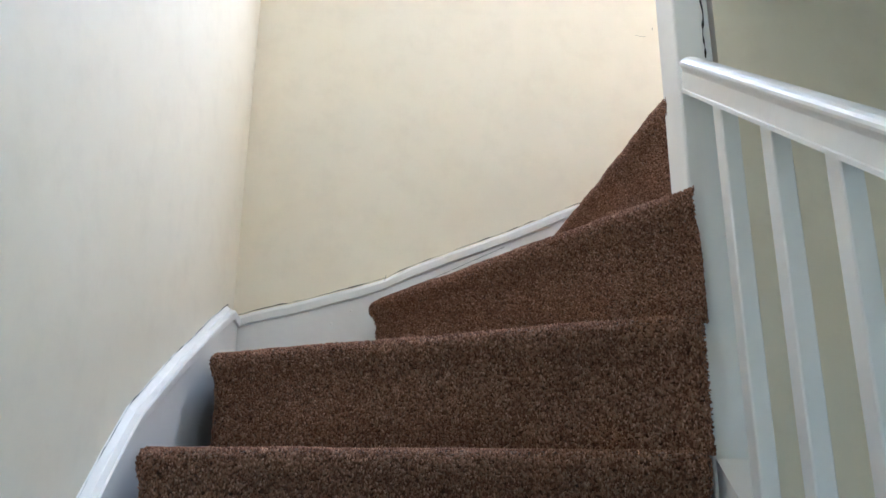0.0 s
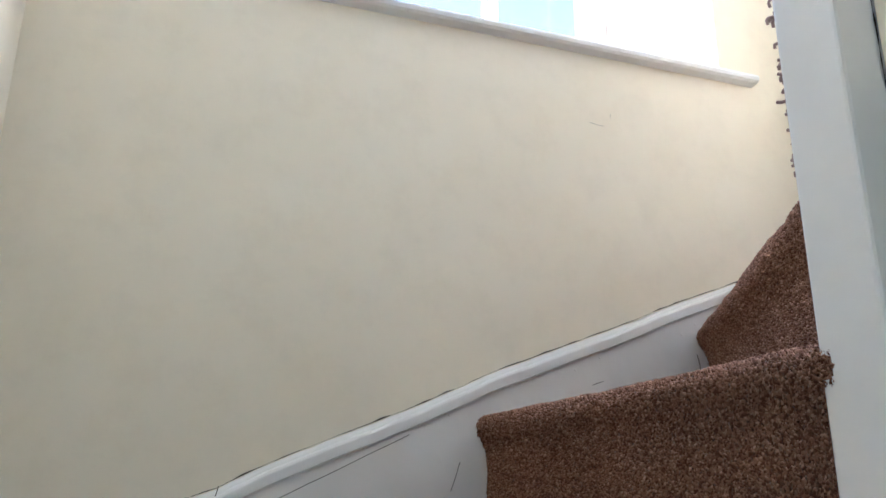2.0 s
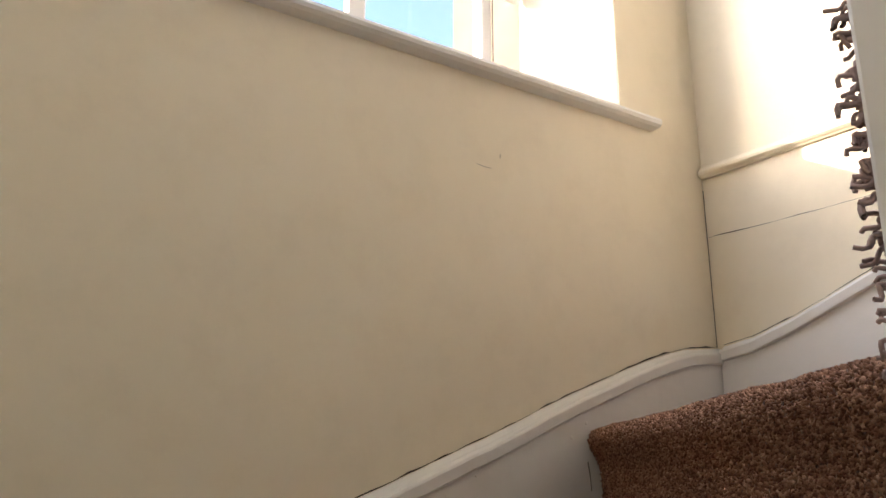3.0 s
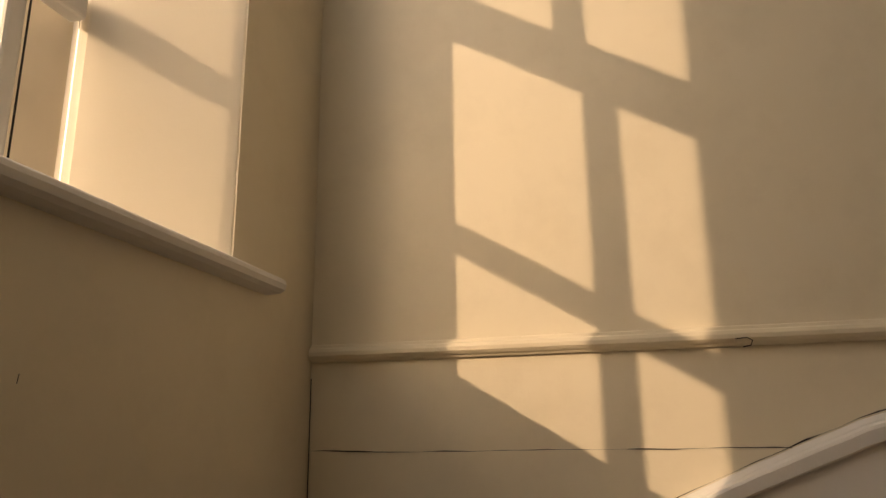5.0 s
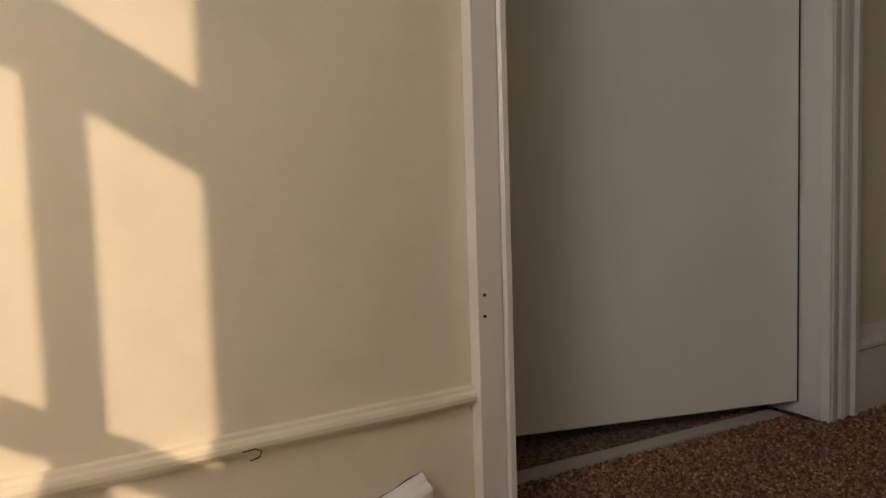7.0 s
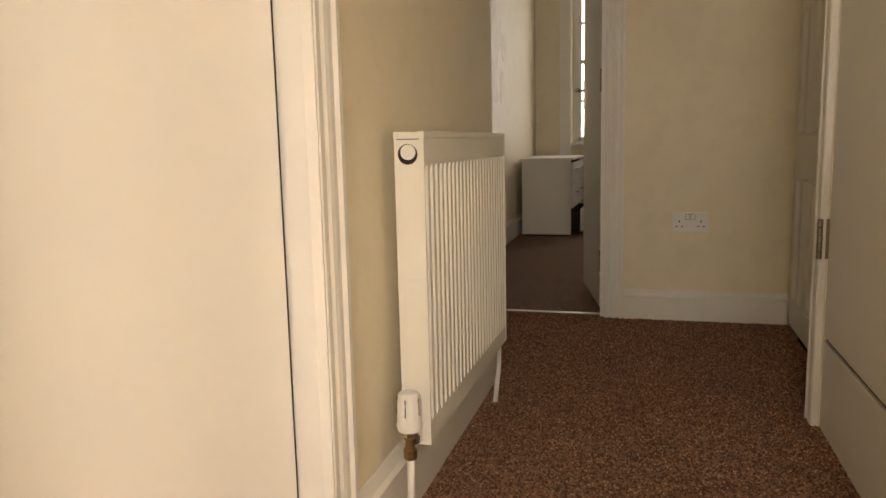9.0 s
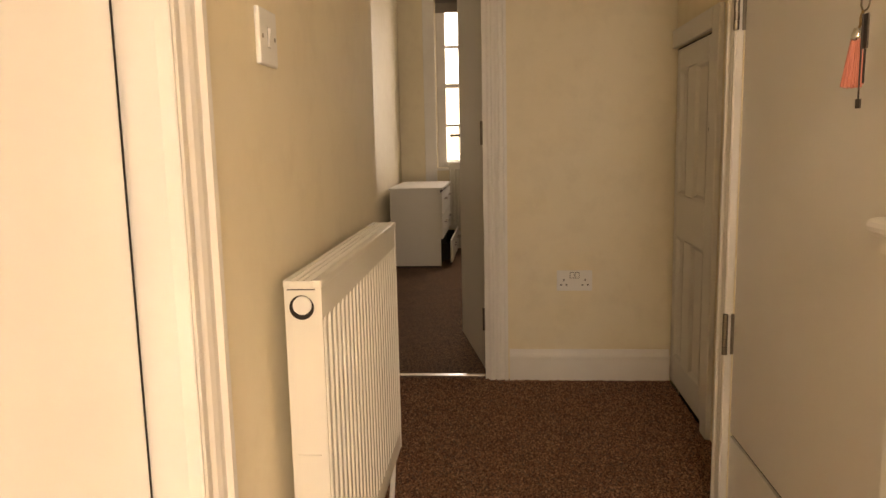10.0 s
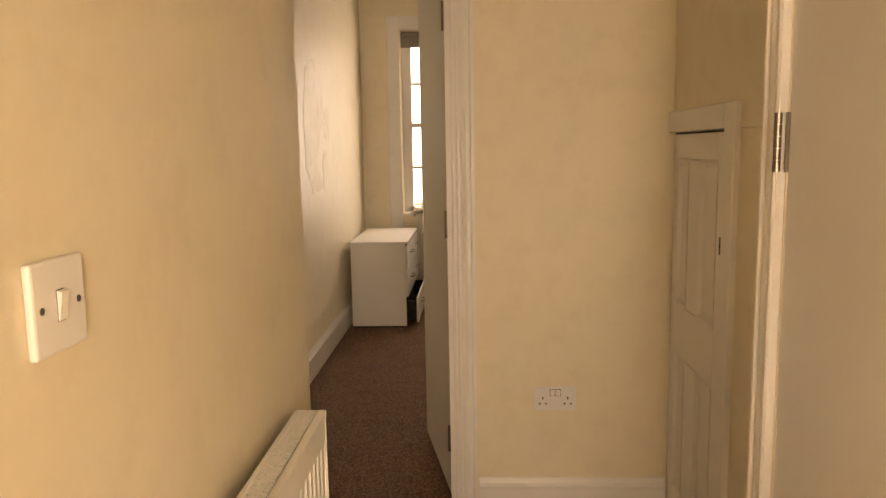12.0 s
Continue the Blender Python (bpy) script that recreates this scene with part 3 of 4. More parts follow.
for i in range(170):
    t = rnd.random()
    zz = LEVEL[4] + 0.02 + t * (0.004 - LEVEL[4] + 0.02)
    p = Vector((0.925 - 0.03 * rnd.random(), -0.726 + rnd.uniform(-0.004, 0.004), zz))
    strand(p, Vector((rnd.uniform(-1.0, -0.2), rnd.uniform(0.4, 1.0), rnd.uniform(-0.5, 0.25))).normalized(), rnd.uniform(0.006, 0.02))
part("carpet_edge", box(0.902, 0.931, -0.7365, -0.723, LEVEL[4] - 0.02, 0.0, 0.004), CARPET, stairs, "cut carpet edge beside the newel")
fray = new("frayed_edge", yarn)
yarn.materials.append(YARN)
fray.parent = stairs
tagged(fray, "frayed brown yarn ends along the cut carpet", kind="stuff")

# ---- stair window ----
window = tagged(thing("window_1", "white two-light sash window over the winding stairs", "window", kind="structure"))
gy = 0.165
lin = boxes((0.497, 0.510, 0.160, 0.198, 0.27, 1.76), (0.510, 1.340, 0.160, 0.198, 1.70, 1.76), bevel=0.004)
part("box_frame", lin, GLOSS, window, "white painted sash box")
part("margin_pane", boxes((1.246, 1.341, 0.176, 0.179, 0.27, 1.70)), GLASS, window).visible_shadow = False
part("margin_pane", boxes((0.509, 0.586, 0.176, 0.179, 0.27, 1.70)), GLASS, window).visible_shadow = False
for xm0, xm1 in ((1.2465, 1.3395), (0.5105, 0.5855)):
    for zm in (0.605, 1.355):
        part("margin_bar", boxes((xm0, xm1, 0.164, 0.191, zm - 0.02, zm + 0.02), bevel=0.005), GLOSS, window)
    part("margin_bar", boxes((xm0, xm1, 0.160, 0.195, 0.945, 1.019), bevel=0.005), GLOSS, window)
    part("margin_bar", boxes((xm0, xm1, 0.160, 0.195, 0.277, 0.33), bevel=0.005), GLOSS, window)


def sash(name, z0, z1, zbar, ya, yb, rail_low, rail_top):
    s = part(name, boxes((1.219, 1.246, ya, ya + 0.015, z0, z1), (1.219, 1.226, ya + 0.015, yb, z0, z1), (0.586, 0.631, ya, yb, z0, z1), (0.631, 1.219, ya, yb, z0, z0 + rail_low),
                         (0.631, 1.219, ya, yb, z1 - rail_top, z1), bevel=0.005), GLOSS, window, "white sash frame")
    part("glazing_bar", boxes((0.914, 0.952, ya + 0.004, yb - 0.004, z0 + rail_low, z1 - rail_top), bevel=0.006), GLOSS, s)
    part("glazing_bar", boxes((0.631, 0.9125, ya + 0.004, yb - 0.004, zbar - 0.02, zbar + 0.02), bevel=0.006), GLOSS, s)
    part("glazing_bar", boxes((0.9535, 1.219, ya + 0.004, yb - 0.004, zbar - 0.02, zbar + 0.02), bevel=0.006), GLOSS, s)
    for x0, x1 in ((0.629, 0.916), (0.950, 1.221)):
        for a, b in ((z0 + rail_low, zbar - 0.02), (zbar + 0.02, z1 - rail_top)):
            g = part("pane", boxes((x0, x1, (ya + yb) / 2 - 0.0015, (ya + yb) / 2 + 0.0015, a - 0.004, b + 0.004)), GLASS, s)
            g.visible_shadow = False


sash("lower_sash", 0.277, 1.019, 0.605, 0.160, 0.195, 0.06, 0.074)
sash("upper_sash", 0.975, 1.70, 1.355, 0.200, 0.232, 0.046, 0.05)
part("sash_gap", box(1.2470, 1.2476, 0.157, 0.160, 0.277, 1.70), DARK, window)
sill = sweep(uneven([(0.27, 0, 0.0), (1.537, 0, 0.002)], 0.0008), (0, -1, 0), [(-0.16, 0.255), (-0.16, 0.278), (0.014, 0.278), (0.022, 0.277), (0.028, 0.273), (0.030, 0.267), (0.028, 0.260), (0.022, 0.256), (0.012, 0.255)])
part("window_board", sill, GLOSS, window, "white rounded window board")

# ---- panel foot of the east wall ----
dado = [(0.0, 0.153), (0.004, 0.153), (0.006, 0.157), (0.010, 0.160), (0.0135, 0.166), (0.014, 0.174), (0.012, 0.181), (0.008, 0.184), (0.007, 0.190), (0.003, 0.192), (0.0, 0.192)]
dado = [(d, 0.192 - (0.192 - h) * 0.68) for d, h in dado]
rail = structure("trim_dado_rail", sweep(uneven([(XE - 0.001, -0.002, 0.0135), (XE - 0.001, -0.908, 0.0135)], 0.0012), (-1, 0, 0), dado), WALL, "cream painted dado rail with a small crack", "dado rail", smooth=False)
part("knot_crack", tube([(XE - 0.0150, -0.606, 0.187), (XE - 0.0151, -0.620, 0.188), (XE - 0.0151, -0.6265, 0.184), (XE - 0.0150, -0.624, 0.178), (XE - 0.0145, -0.614, 0.176)], 0.0008, 5), DARK, rail)
part("plank_joint", crack([(XE - 0.0005, -0.004, 0.049), (XE - 0.0005, -0.66, 0.049)], (-0.15, 0, 0), 0.0, 0.0015, 9), DARK, wall_east, "fine dark joint between painted boards")

part("corner_crack", tube(uneven([(XE - 0.0015, -0.0015, -0.18), (XE - 0.0015, -0.0015, 0.155)], 0.001), 0.0006, 5), DARK, wall_east, "dark crack in the inner corner")

for ends in (((1.139, 0.111), (1.140, 0.119)), ((1.089, 0.091), (1.105, 0.088), (1.119, 0.0885))):
    part("wall_scratch", tube([(x, -0.0002, z) for x, z in ends], 0.00035, 4), DARK, bpy.data.objects["wall_north"], "fine dark scratch in the plaster")

# ---- architraves and doors ----
ARCH = [(0.0, 0.0), (0.016, 0.0), (0.020, 0.006), (0.020, 0.016), (0.014, 0.022), (0.014, 0.030), (0.018, 0.036), (0.020, 0.046), (0.016, 0.054), (0.016, 0.066), (0.022, 0.072), (0.022, 0.084), (0.0, 0.084)]


ARCH_PLAIN = [(0.0, 0.0), (0.018, 0.0), (0.023, 0.004), (0.023, 0.012), (0.019, 0.0155), (0.0135, 0.016), (0.0135, 0.0175), (0.020, 0.018), (0.020, 0.0555), (0.0, 0.0555)]


def architrave(name, label, legs, head, out, kind="structure"):
    """Legs: (foot point, top z, direction of width); head: (from, to) under a level run."""
    top = thing(name, label, "architrave", kind=kind)
    for foot, z1, width, prof in legs:
        part("leg", sweep([foot, (foot[0], foot[1], z1)], out, prof, rise=width), GLOSS, top)
    if head:
        part("head", sweep(list(head), out, ARCH, rise=(0, 0, 1)), GLOSS, top)
    return top


architrave("trim_architrave_side", "white moulded architrave round the ajar door", [((XE - 0.001, DL, 0.0), DH + 0.084, (0, 1, 0), ARCH_PLAIN), ((XE - 0.001, DR - 0.017, 0.0), DH + 0.084, (0, -1.10, 0), ARCH)],
           ((XE - 0.001, DL, DH), (XE - 0.001, DR, DH)), (-1, 0, 0))
structure("trim_door_lining_side", boxes((XE - 0.004, XE + 0.122, DL - 0.004, DL + 0.02, -0.002, DH), (XE - 0.004, XE + 0.122, DR + 0.004, DL - 0.004, DH - 0.004, DH + 0.02)),
          GLOSS, "white painted door lining", "door lining")
structure("trim_door_jamb_side", prism([(XE - 0.0195, DR - 0.016, -0.002), (XE + 0.052, DR - 0.037, -0.002), (XE + 0.12, DR - 0.037, -0.002), (XE + 0.12, DR - 0.075, -0.002), (XE - 0.002, DR - 0.075, -0.002), (XE - 0.0195, DR - 0.019, -0.002)], (0, 0, DH)), GLOSS, "white painted splayed door jamb", "door lining")
structure("trim_threshold_side", prism([(XE + 0.058, DR + 0.004, -0.02), (XE + 0.092, DR + 0.004, -0.02), (XE + 0.146, DL - 0.004, -0.02), (XE + 0.112, DL - 0.004, -0.02)], (0, 0, 0.026)), STRIP, "grey carpet threshold strip", "threshold")

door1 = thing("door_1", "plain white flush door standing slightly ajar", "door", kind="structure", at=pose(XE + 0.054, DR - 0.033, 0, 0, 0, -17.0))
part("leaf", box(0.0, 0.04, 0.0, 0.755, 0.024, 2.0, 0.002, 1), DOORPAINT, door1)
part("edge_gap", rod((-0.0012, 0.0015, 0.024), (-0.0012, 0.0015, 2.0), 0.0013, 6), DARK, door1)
for hz in (0.25, 1.75):
    part("hinge", rod((0.044, -0.002, hz - 0.05), (0.044, -0.002, hz + 0.05), 0.006), STEEL, door1)

# bedroom doorway
architrave("trim_architrave_bedroom", "white moulded architrave round the bedroom doorway", [((BR, YF + 0.001, 0.0), 2.11, (-0.95, 0, 0), ARCH), ((BL, YF + 0.001, 0.0), 2.11, (1, 0, 0), ARCH)],
           ((BR, YF + 0.001, 2.026), (BL, YF + 0.001, 2.026)), (0, 1, 0))
structure("trim_door_lining_bedroom", boxes((BR - 0.02, BR + 0.018, YF - 0.104, YF + 0.004, -0.002, 2.026), (BL - 0.018, BL + 0.02, YF - 0.104, YF + 0.004, -0.002, 2.026), (BR + 0.018, BL - 0.018, YF - 0.104, YF + 0.004, 2.01, 2.03)),
          GLOSS, "white painted door lining", "door lining")
structure("trim_threshold_bedroom", box(BR + 0.018, BL - 0.018, YF - 0.055, YF - 0.025, -0.02, 0.006, 0.002), ALU, "bright metal carpet threshold bar", "threshold")
ang = math.degrees(math.atan2(-0.625, 0.13))
door2 = thing("door_2", "plain white flush bedroom door standing open", "door", kind="structure", at=pose(BR + 0.022, YF - 0.102, 0, 0, 0, ang))
part("leaf", box(0.0, 0.66, -0.04, 0.0, 0.012, 1.99, 0.002, 1), DOORPAINT, door2)
for hz in (0.24, 1.05, 1.78):
    part("hinge", box(-0.003, 0.0, -0.036, -0.002, hz - 0.05, hz + 0.05), STEEL, door2)
    part("hinge_knuckle", rod((-0.004, 0.004, hz - 0.05), (-0.004, 0.004, hz + 0.05), 0.006), STEEL, door2)
for s, yy in ((1, 0.0), (-1, -0.04)):
    hd = part("handle_plate", box(0.585, 0.625, min(yy, yy + s * 0.008), max(yy, yy + s * 0.008), 0.95, 1.10, 0.002, 1), CHROME, door2)
    part("lever", tube([(0.605, yy + s * 0.006, 1.045), (0.605, yy + s * 0.045, 1.045), (0.595, yy + s * 0.052, 1.045), (0.51, yy + s * 0.052, 1.045)], 0.008), CHROME, door2, smooth=True)

# keyed door, one step up from the passage
architrave("trim_architrave_keyed", "white moulded architrave round the keyed door", [((XD + 0.001, KL, 0.0), KT + 0.084, (0, -0.75, 0), ARCH), ((XD + 0.001, KR, 0.0), KT + 0.084, (0, 0.75, 0), ARCH)],
           ((XD + 0.001, KL, KT), (XD + 0.001, KR, KT)), (1, 0, 0))
structure("trim_step_board", box(0.67, XD - 0.003, KL, KR, -0.005, KB - 0.007), GLOSS, "white painted step board under the door", "step board")
structure("trim_step_gap", box(0.66, XD - 0.010, KL, KR, KB - 0.0065, KB + 0.0045), DARK, "dark gap under the door", "gap")
door3 = thing("door_3", "plain white flush door with keys in its lock", "door", kind="structure", at=pose(XD - 0.045, KL + 0.003, KB))
part("leaf", box(0.0, 0.043, 0.0, KR - KL - 0.006, 0.005, KT - KB - 0.003, 0.0015, 1), DOORPAINT, door3)
for hz in (0.268, 1.073, 1.80):
    h1 = part("hinge", box(0.043, 0.051, 0.0005, 0.003, hz - 0.053, hz + 0.053, 0.0006, 1), STEEL, door3, "worn steel butt hinge")
    for k in range(5):
        a = hz - 0.053 + k * 0.0212
        part("knuckle", rod((0.0665, 0.006, a + 0.0006), (0.0665, 0.006, a + 0.0206), 0.0068, 12), STEEL, h1, smooth=False)
    part("hinge_flap", box(0.0655, 0.0680, -0.006, 0.000, hz - 0.053, hz + 0.053), STEEL, h1)
ky = KR - KL - 0.065
pl = part("handle_plate", box(0.043, 0.051, ky - 0.02, ky + 0.02, 0.885, 1.075, 0.002, 1), CHROME, door3, "chrome handle plate")
part("lever", tube([(0.05, ky, 1.032), (0.074, ky, 1.032), (0.080, ky - 0.008, 1.033), (0.084, ky - 0.03, 1.034), (0.086, ky - 0.134, 1.031)], 0.0085, 10), CHROME, pl, smooth=True)
tt = part("thumb_turn", box(0.043, 0.052, ky - 0.02, ky + 0.02, 0.560, 0.610, 0.004), PLASTIC, door3, "white plastic thumb turn")
part("turn_lever", box(0.052, 0.066, ky - 0.045, ky + 0.006, 0.615, 0.629, 0.004), PLASTIC, tt)
keys = thing("key_ring", "bunch of keys with a coral tassel hanging from the lock", "keys", at=pose(XD + 0.002, KL + 0.003 + ky - 0.045, KB + 0.080))
part("key_in_lock", boxes((0.006, 0.034, -0.002, 0.002, 0.903, 0.911), (0.03, 0.052, -0.0015, 0.0015, 0.894, 0.920), bevel=0.001), LEATHER, keys)
ring = [(0.045 + 0.0 * k, 0.014 * math.sin(k * 0.6283), 0.884 + 0.014 * math.cos(k * 0.6283)) for k in range(11)]
part("split_ring", tube(ring, 0.0014, 6), STEEL, keys, smooth=True)
part("chain", tube([(0.045, -0.004, 0.872), (0.046, -0.010, 0.862), (0.045, -0.012, 0.853), (0.045, -0.016, 0.846)], 0.0022, 6), BRASS, keys)
tas = part("tassel_cap", lathe([(0.002, 0.012), (0.006, 0.010), (0.008, 0.0), (0.0085, -0.008)], 14, pose(0.045, -0.020, 0.838, 0, 0, 0) @ pose(0, 0, 0, -12, 0, 0)), CHROME, keys, "silver tassel cap", smooth=True)
rnd = random.Random(5)
bm = bmesh.new()
for k in range(90):
    a, r = rnd.uniform(0, 6.283), math.sqrt(rnd.random())
    p0 = Vector((0.045 + 0.0075 * r * math.cos(a), -0.021 + 0.0075 * r * math.sin(a), 0.832))
    p1 = Vector((0.045 + 0.015 * r * math.cos(a), -0.029 + 0.016 * r * math.sin(a), 0.763 + rnd.uniform(-0.003, 0.003)))
    rod(p0, p1, 0.0011, 4, 0.0014, bm)
part("tassel", bm, PINK, keys, "coral pink thread tassel")
part("key", boxes((0.043, 0.0455, -0.002, 0.012, 0.815, 0.866), (0.0435, 0.045, 0.002, 0.008, 0.765, 0.815), bevel=0.0008), LEATHER, keys, "dark metal key")
part("key_tag", boxes((0.047, 0.050, -0.004, 0.010, 0.728, 0.742), (0.048, 0.0495, 0.001, 0.005, 0.742, 0.866), bevel=0.0006), LEATHER, keys, "dark metal key")

# low cupboard door
cup = thing("cupboard_door", "old white four-panel cupboard door, chipped and low", "cupboard door")
c0, c1, ct = YF + 0.008, -3.42, 1.355
xs, panels = XR - 0.004, [(-3.915, -3.79, 0.79, 1.275), (-3.68, -3.515, 0.79, 1.275), (-3.915, -3.79, 0.12, 0.62), (-3.68, -3.515, 0.12, 0.62)]
part("stile", box(xs - 0.036, xs, c0, -3.915, 0.008, ct, 0.002, 1), DOORPAINT, cup)
part("stile", box(xs - 0.036, xs, -3.515, c1, 0.008, ct, 0.002, 1), DOORPAINT, cup)
for za, zb in ((0.008, 0.12), (0.62, 0.79), (1.275, ct)):
    part("rail", box(xs - 0.036, xs, -3.913, -3.517, za, zb, 0.002, 1), DOORPAINT, cup)
for za, zb in ((0.122, 0.618), (0.792, 1.273)):
    part("muntin", box(xs - 0.036, xs, -3.79, -3.68, za, zb, 0.002, 1), DOORPAINT, cup)
for y0, y1, za, zb in panels:
    part("panel", box(xs - 0.030, xs - 0.012, y0 - 0.004, y1 + 0.004, za - 0.004, zb + 0.004), DOORPAINT, cup)
    bm = bmesh.new()
    for q in ([(y0, za), (y1, za)], [(y1, za), (y1, zb)], [(y1, zb), (y0, zb)], [(y0, zb), (y0, za)]):
        (ya, z_a), (yb, z_b) = q
        cy, cz = (y0 + y1) / 2, (za + zb) / 2
        def off(yv, zv, d):
            return (yv + d * (1 if yv < cy else -1), zv + d * (1 if zv < cz else -1))
        ring = [(xs + 0.001, 0.0), (xs - 0.001, 0.007), (xs - 0.012, 0.016)]
        va = [bm.verts.new((x, *off(ya, z_a, d))) for x, d in ring]
        vb = [bm.verts.new((x, *off(yb, z_b, d))) for x, d in ring]
        for i in range(2):
            bm.faces.new((va[i], vb[i], vb[i + 1], va[i + 1]))
    bmesh.ops.recalc_face_normals(bm, faces=bm.faces[:])
    part("panel_moulding", bm, DOORPAINT, cup)
part("keyhole_plate", box(xs, xs + 0.005, -3.474, -3.452, 1.016, 1.066, 0.0015, 1), LEATHER, cup, "small dark worn keyhole plate")
part("keyhole", rod((xs, -3.463, 1.041), (xs + 0.0065, -3.463, 1.041), 0.008, 8), DARK, cup)
part("latch", box(xs, xs + 0.012, -3.428, -3.410, 0.78, 0.81, 0.003, 1), DOORPAINT, cup, "painted-over catch")
part("head_gap", box(xs - 0.03, xs - 0.001, c0, c1, ct, ct + 0.0035), DARK, cup)
structure("trim_cupboard_frame", boxes((XR - 0.04, XR + 0.018, -3.413, -3.338, 0.0, 1.43), (XR - 0.001, XR + 0.018, YF + 0.002, -3.415, 1.362, 1.43), bevel=0.004), DOORPAINT, "white painted cupboard door frame", "door frame")
structure("wall_cupboard_back", boxes((0.5, 0.575, YF + 0.002, -3.417, -0.2, 1.358)), DARK, "dark cupboard inside", "cupboard inside")

# ---- skirtings ----
SK = [(0.0, 0.0), (0.018, 0.0), (0.018, 0.098), (0.022, 0.102), (0.022, 0.108), (0.014, 0.116), (0.010, 0.126), (0.006, 0.134), (0.0, 0.134)]
SK2 = [(d, h * 1.25) for d, h in SK]
structure("baseboard_far", sweep([(BR - 0.085, YF + 0.001, 0), (XR + 0.001, YF + 0.001, 0)], (0, 1, 0), SK), GLOSS, "white moulded skirting board", "skirting")
structure("baseboard_east", sweep([(XE - 0.001, DR - 0.110, 0), (XE - 0.001, -3.07, 0)], (-1, 0, 0), SK2), GLOSS, "white moulded skirting board behind the radiator", "skirting")
structure("baseboard_bedroom", sweep([(2.264, YF - 0.1, 0), (2.264, YB, 0)], (-1, 0, 0), SK2), GLOSS, "white moulded bedroom skirting board", "skirting")
structure("baseboard_bedroom_south", sweep([(2.24, YB + 0.001, 0), (-1.4, YB + 0.001, 0)], (0, 1, 0), SK2), GLOSS, "white moulded bedroom skirting board", "skirting")


# ---- radiators ----
def radiator(name, label, m, length=0.80, height=0.62, valve=True, group=""):
    """A fluted panel radiator: local x runs along it, y out of the wall, z up from its foot."""
    r = thing(name, label, "radiator", group=group, at=m)
    bm = bmesh.new()
    front, n = 0.088, int(length / 0.0333)
    # pressed panel with vertical flutes
    prof = [(0.0, 0.0)]
    p = length / n
    for i in range(n):
        a = i * p
        prof += [(a + p * 0.22, 0.0), (a + p * 0.36, -0.007), (a + p * 0.64, -0.007), (a + p * 0.78, 0.0)]
    prof.append((length, 0.0))
    def at_z(z, k):
        return [bm.verts.new((x, front + d * k, z)) for x, d in prof]
    rows = [at_z(z, k) for z, k in ((0.0, 0), (0.045, 0), (0.058, 1), (height - 0.075, 1), (height - 0.062, 0), (height - 0.012, 0))]
    for a, b in zip(rows, rows[1:]):
        for i in range(len(prof) - 1):
            bm.faces.new((a[i], a[i + 1], b[i + 1], b[i]))
    part("front_panel", bm, RADIATOR, r, "cream enamelled fluted front panel")
    part("back_panel", box(0.004, length - 0.004, 0.034, 0.046, 0.01, height - 0.02), RADIATOR, r)
    for x in (0.0, length - 0.0015):
        sp = part("side_panel", box(x - 0.001, x + 0.0025, 0.0305, front + 0.0015, 0.0, height - 0.0004), RADIATOR, r)
    for x, s in ((-0.0025, -1), (length + 0.0025, 1)):
        # plug's ring, set off-centre and dark to paint its crescent of shade
        part("plug_shade_ring", rod((x, 0.058, height - 0.042), (x + s * 0.001, 0.058, height - 0.042), 0.0195, 24), DARK, r)
        part("vent_plug", rod((x, 0.060, height - 0.038), (x + s * 0.006, 0.060, height - 0.038), 0.0145, 20), PLASTIC, r, "white round vent plug")
        part("grille_clip", box(x - 0.0006, x + 0.0006, 0.036, 0.080, height - 0.0145, height - 0.013), DARK, r)
    for x in (-0.0015, length + 0.0015):
        part("weld_line", box(x - 0.0022, x + 0.0022, 0.040, 0.078, height * 0.54, height * 0.54 + 0.0012), RADIATOR, r)
    # top grille: rim, slats and a dark block for the shade within
    part("rim", boxes((-0.002, length + 0.002, front - 0.013, front + 0.003, height - 0.012, height + 0.001), (-0.002, length + 0.002, 0.029, 0.040, height - 0.012, height + 0.001), bevel=0.0025), RADIATOR, r)
    bm = bmesh.new()
    k = int(length / 0.0112)
    for i in range(k + 1):
        x = i * length / k
        block(bm, x - 0.0024, x + 0.0024, 0.040, 0.072, height - 0.006, height - 0.0005)
    for yy in (0.0505, 0.0610):
        block(bm, 0.0, length, yy - 0.0016, yy + 0.0016, height - 0.006, height - 0.0002)
    part("grille_slats", bm, RADIATOR, r, "slotted steel top grille")
    # near-black filler puts the shade between the panels into colour
    part("inner_shade", box(0.006, length - 0.006, 0.047, 0.071, 0.02, height - 0.016), DARK, r)
    for x in (0.12, length - 0.12):
        part("bracket", box(x - 0.015, x + 0.015, 0.0, 0.034, 0.08, height - 0.08), RADIATOR, r)
    foot = 0.195
    if valve:
        v = part("thermostatic_valve", lathe([(0.015, 0.0), (0.0235, 0.003), (0.0255, 0.012), (0.0255, 0.016), (0.0240, 0.018), (0.0235, 0.060), (0.0205, 0.076), (0.015, 0.079)], 24, pose(-0.045, 0.06, 0.045)), PLASTIC, r, "white ribbed thermostatic valve head", smooth=False)
        for q in range(10):
            a = q * 0.628
            part("rib", rod((-0.045 + 0.0238 * math.cos(a), 0.06 + 0.0238 * math.sin(a), 0.080), (-0.045 + 0.0222 * math.cos(a), 0.06 + 0.0222 * math.sin(a), 0.114), 0.0012, 5), DARK if q % 2 else PLASTIC, v)
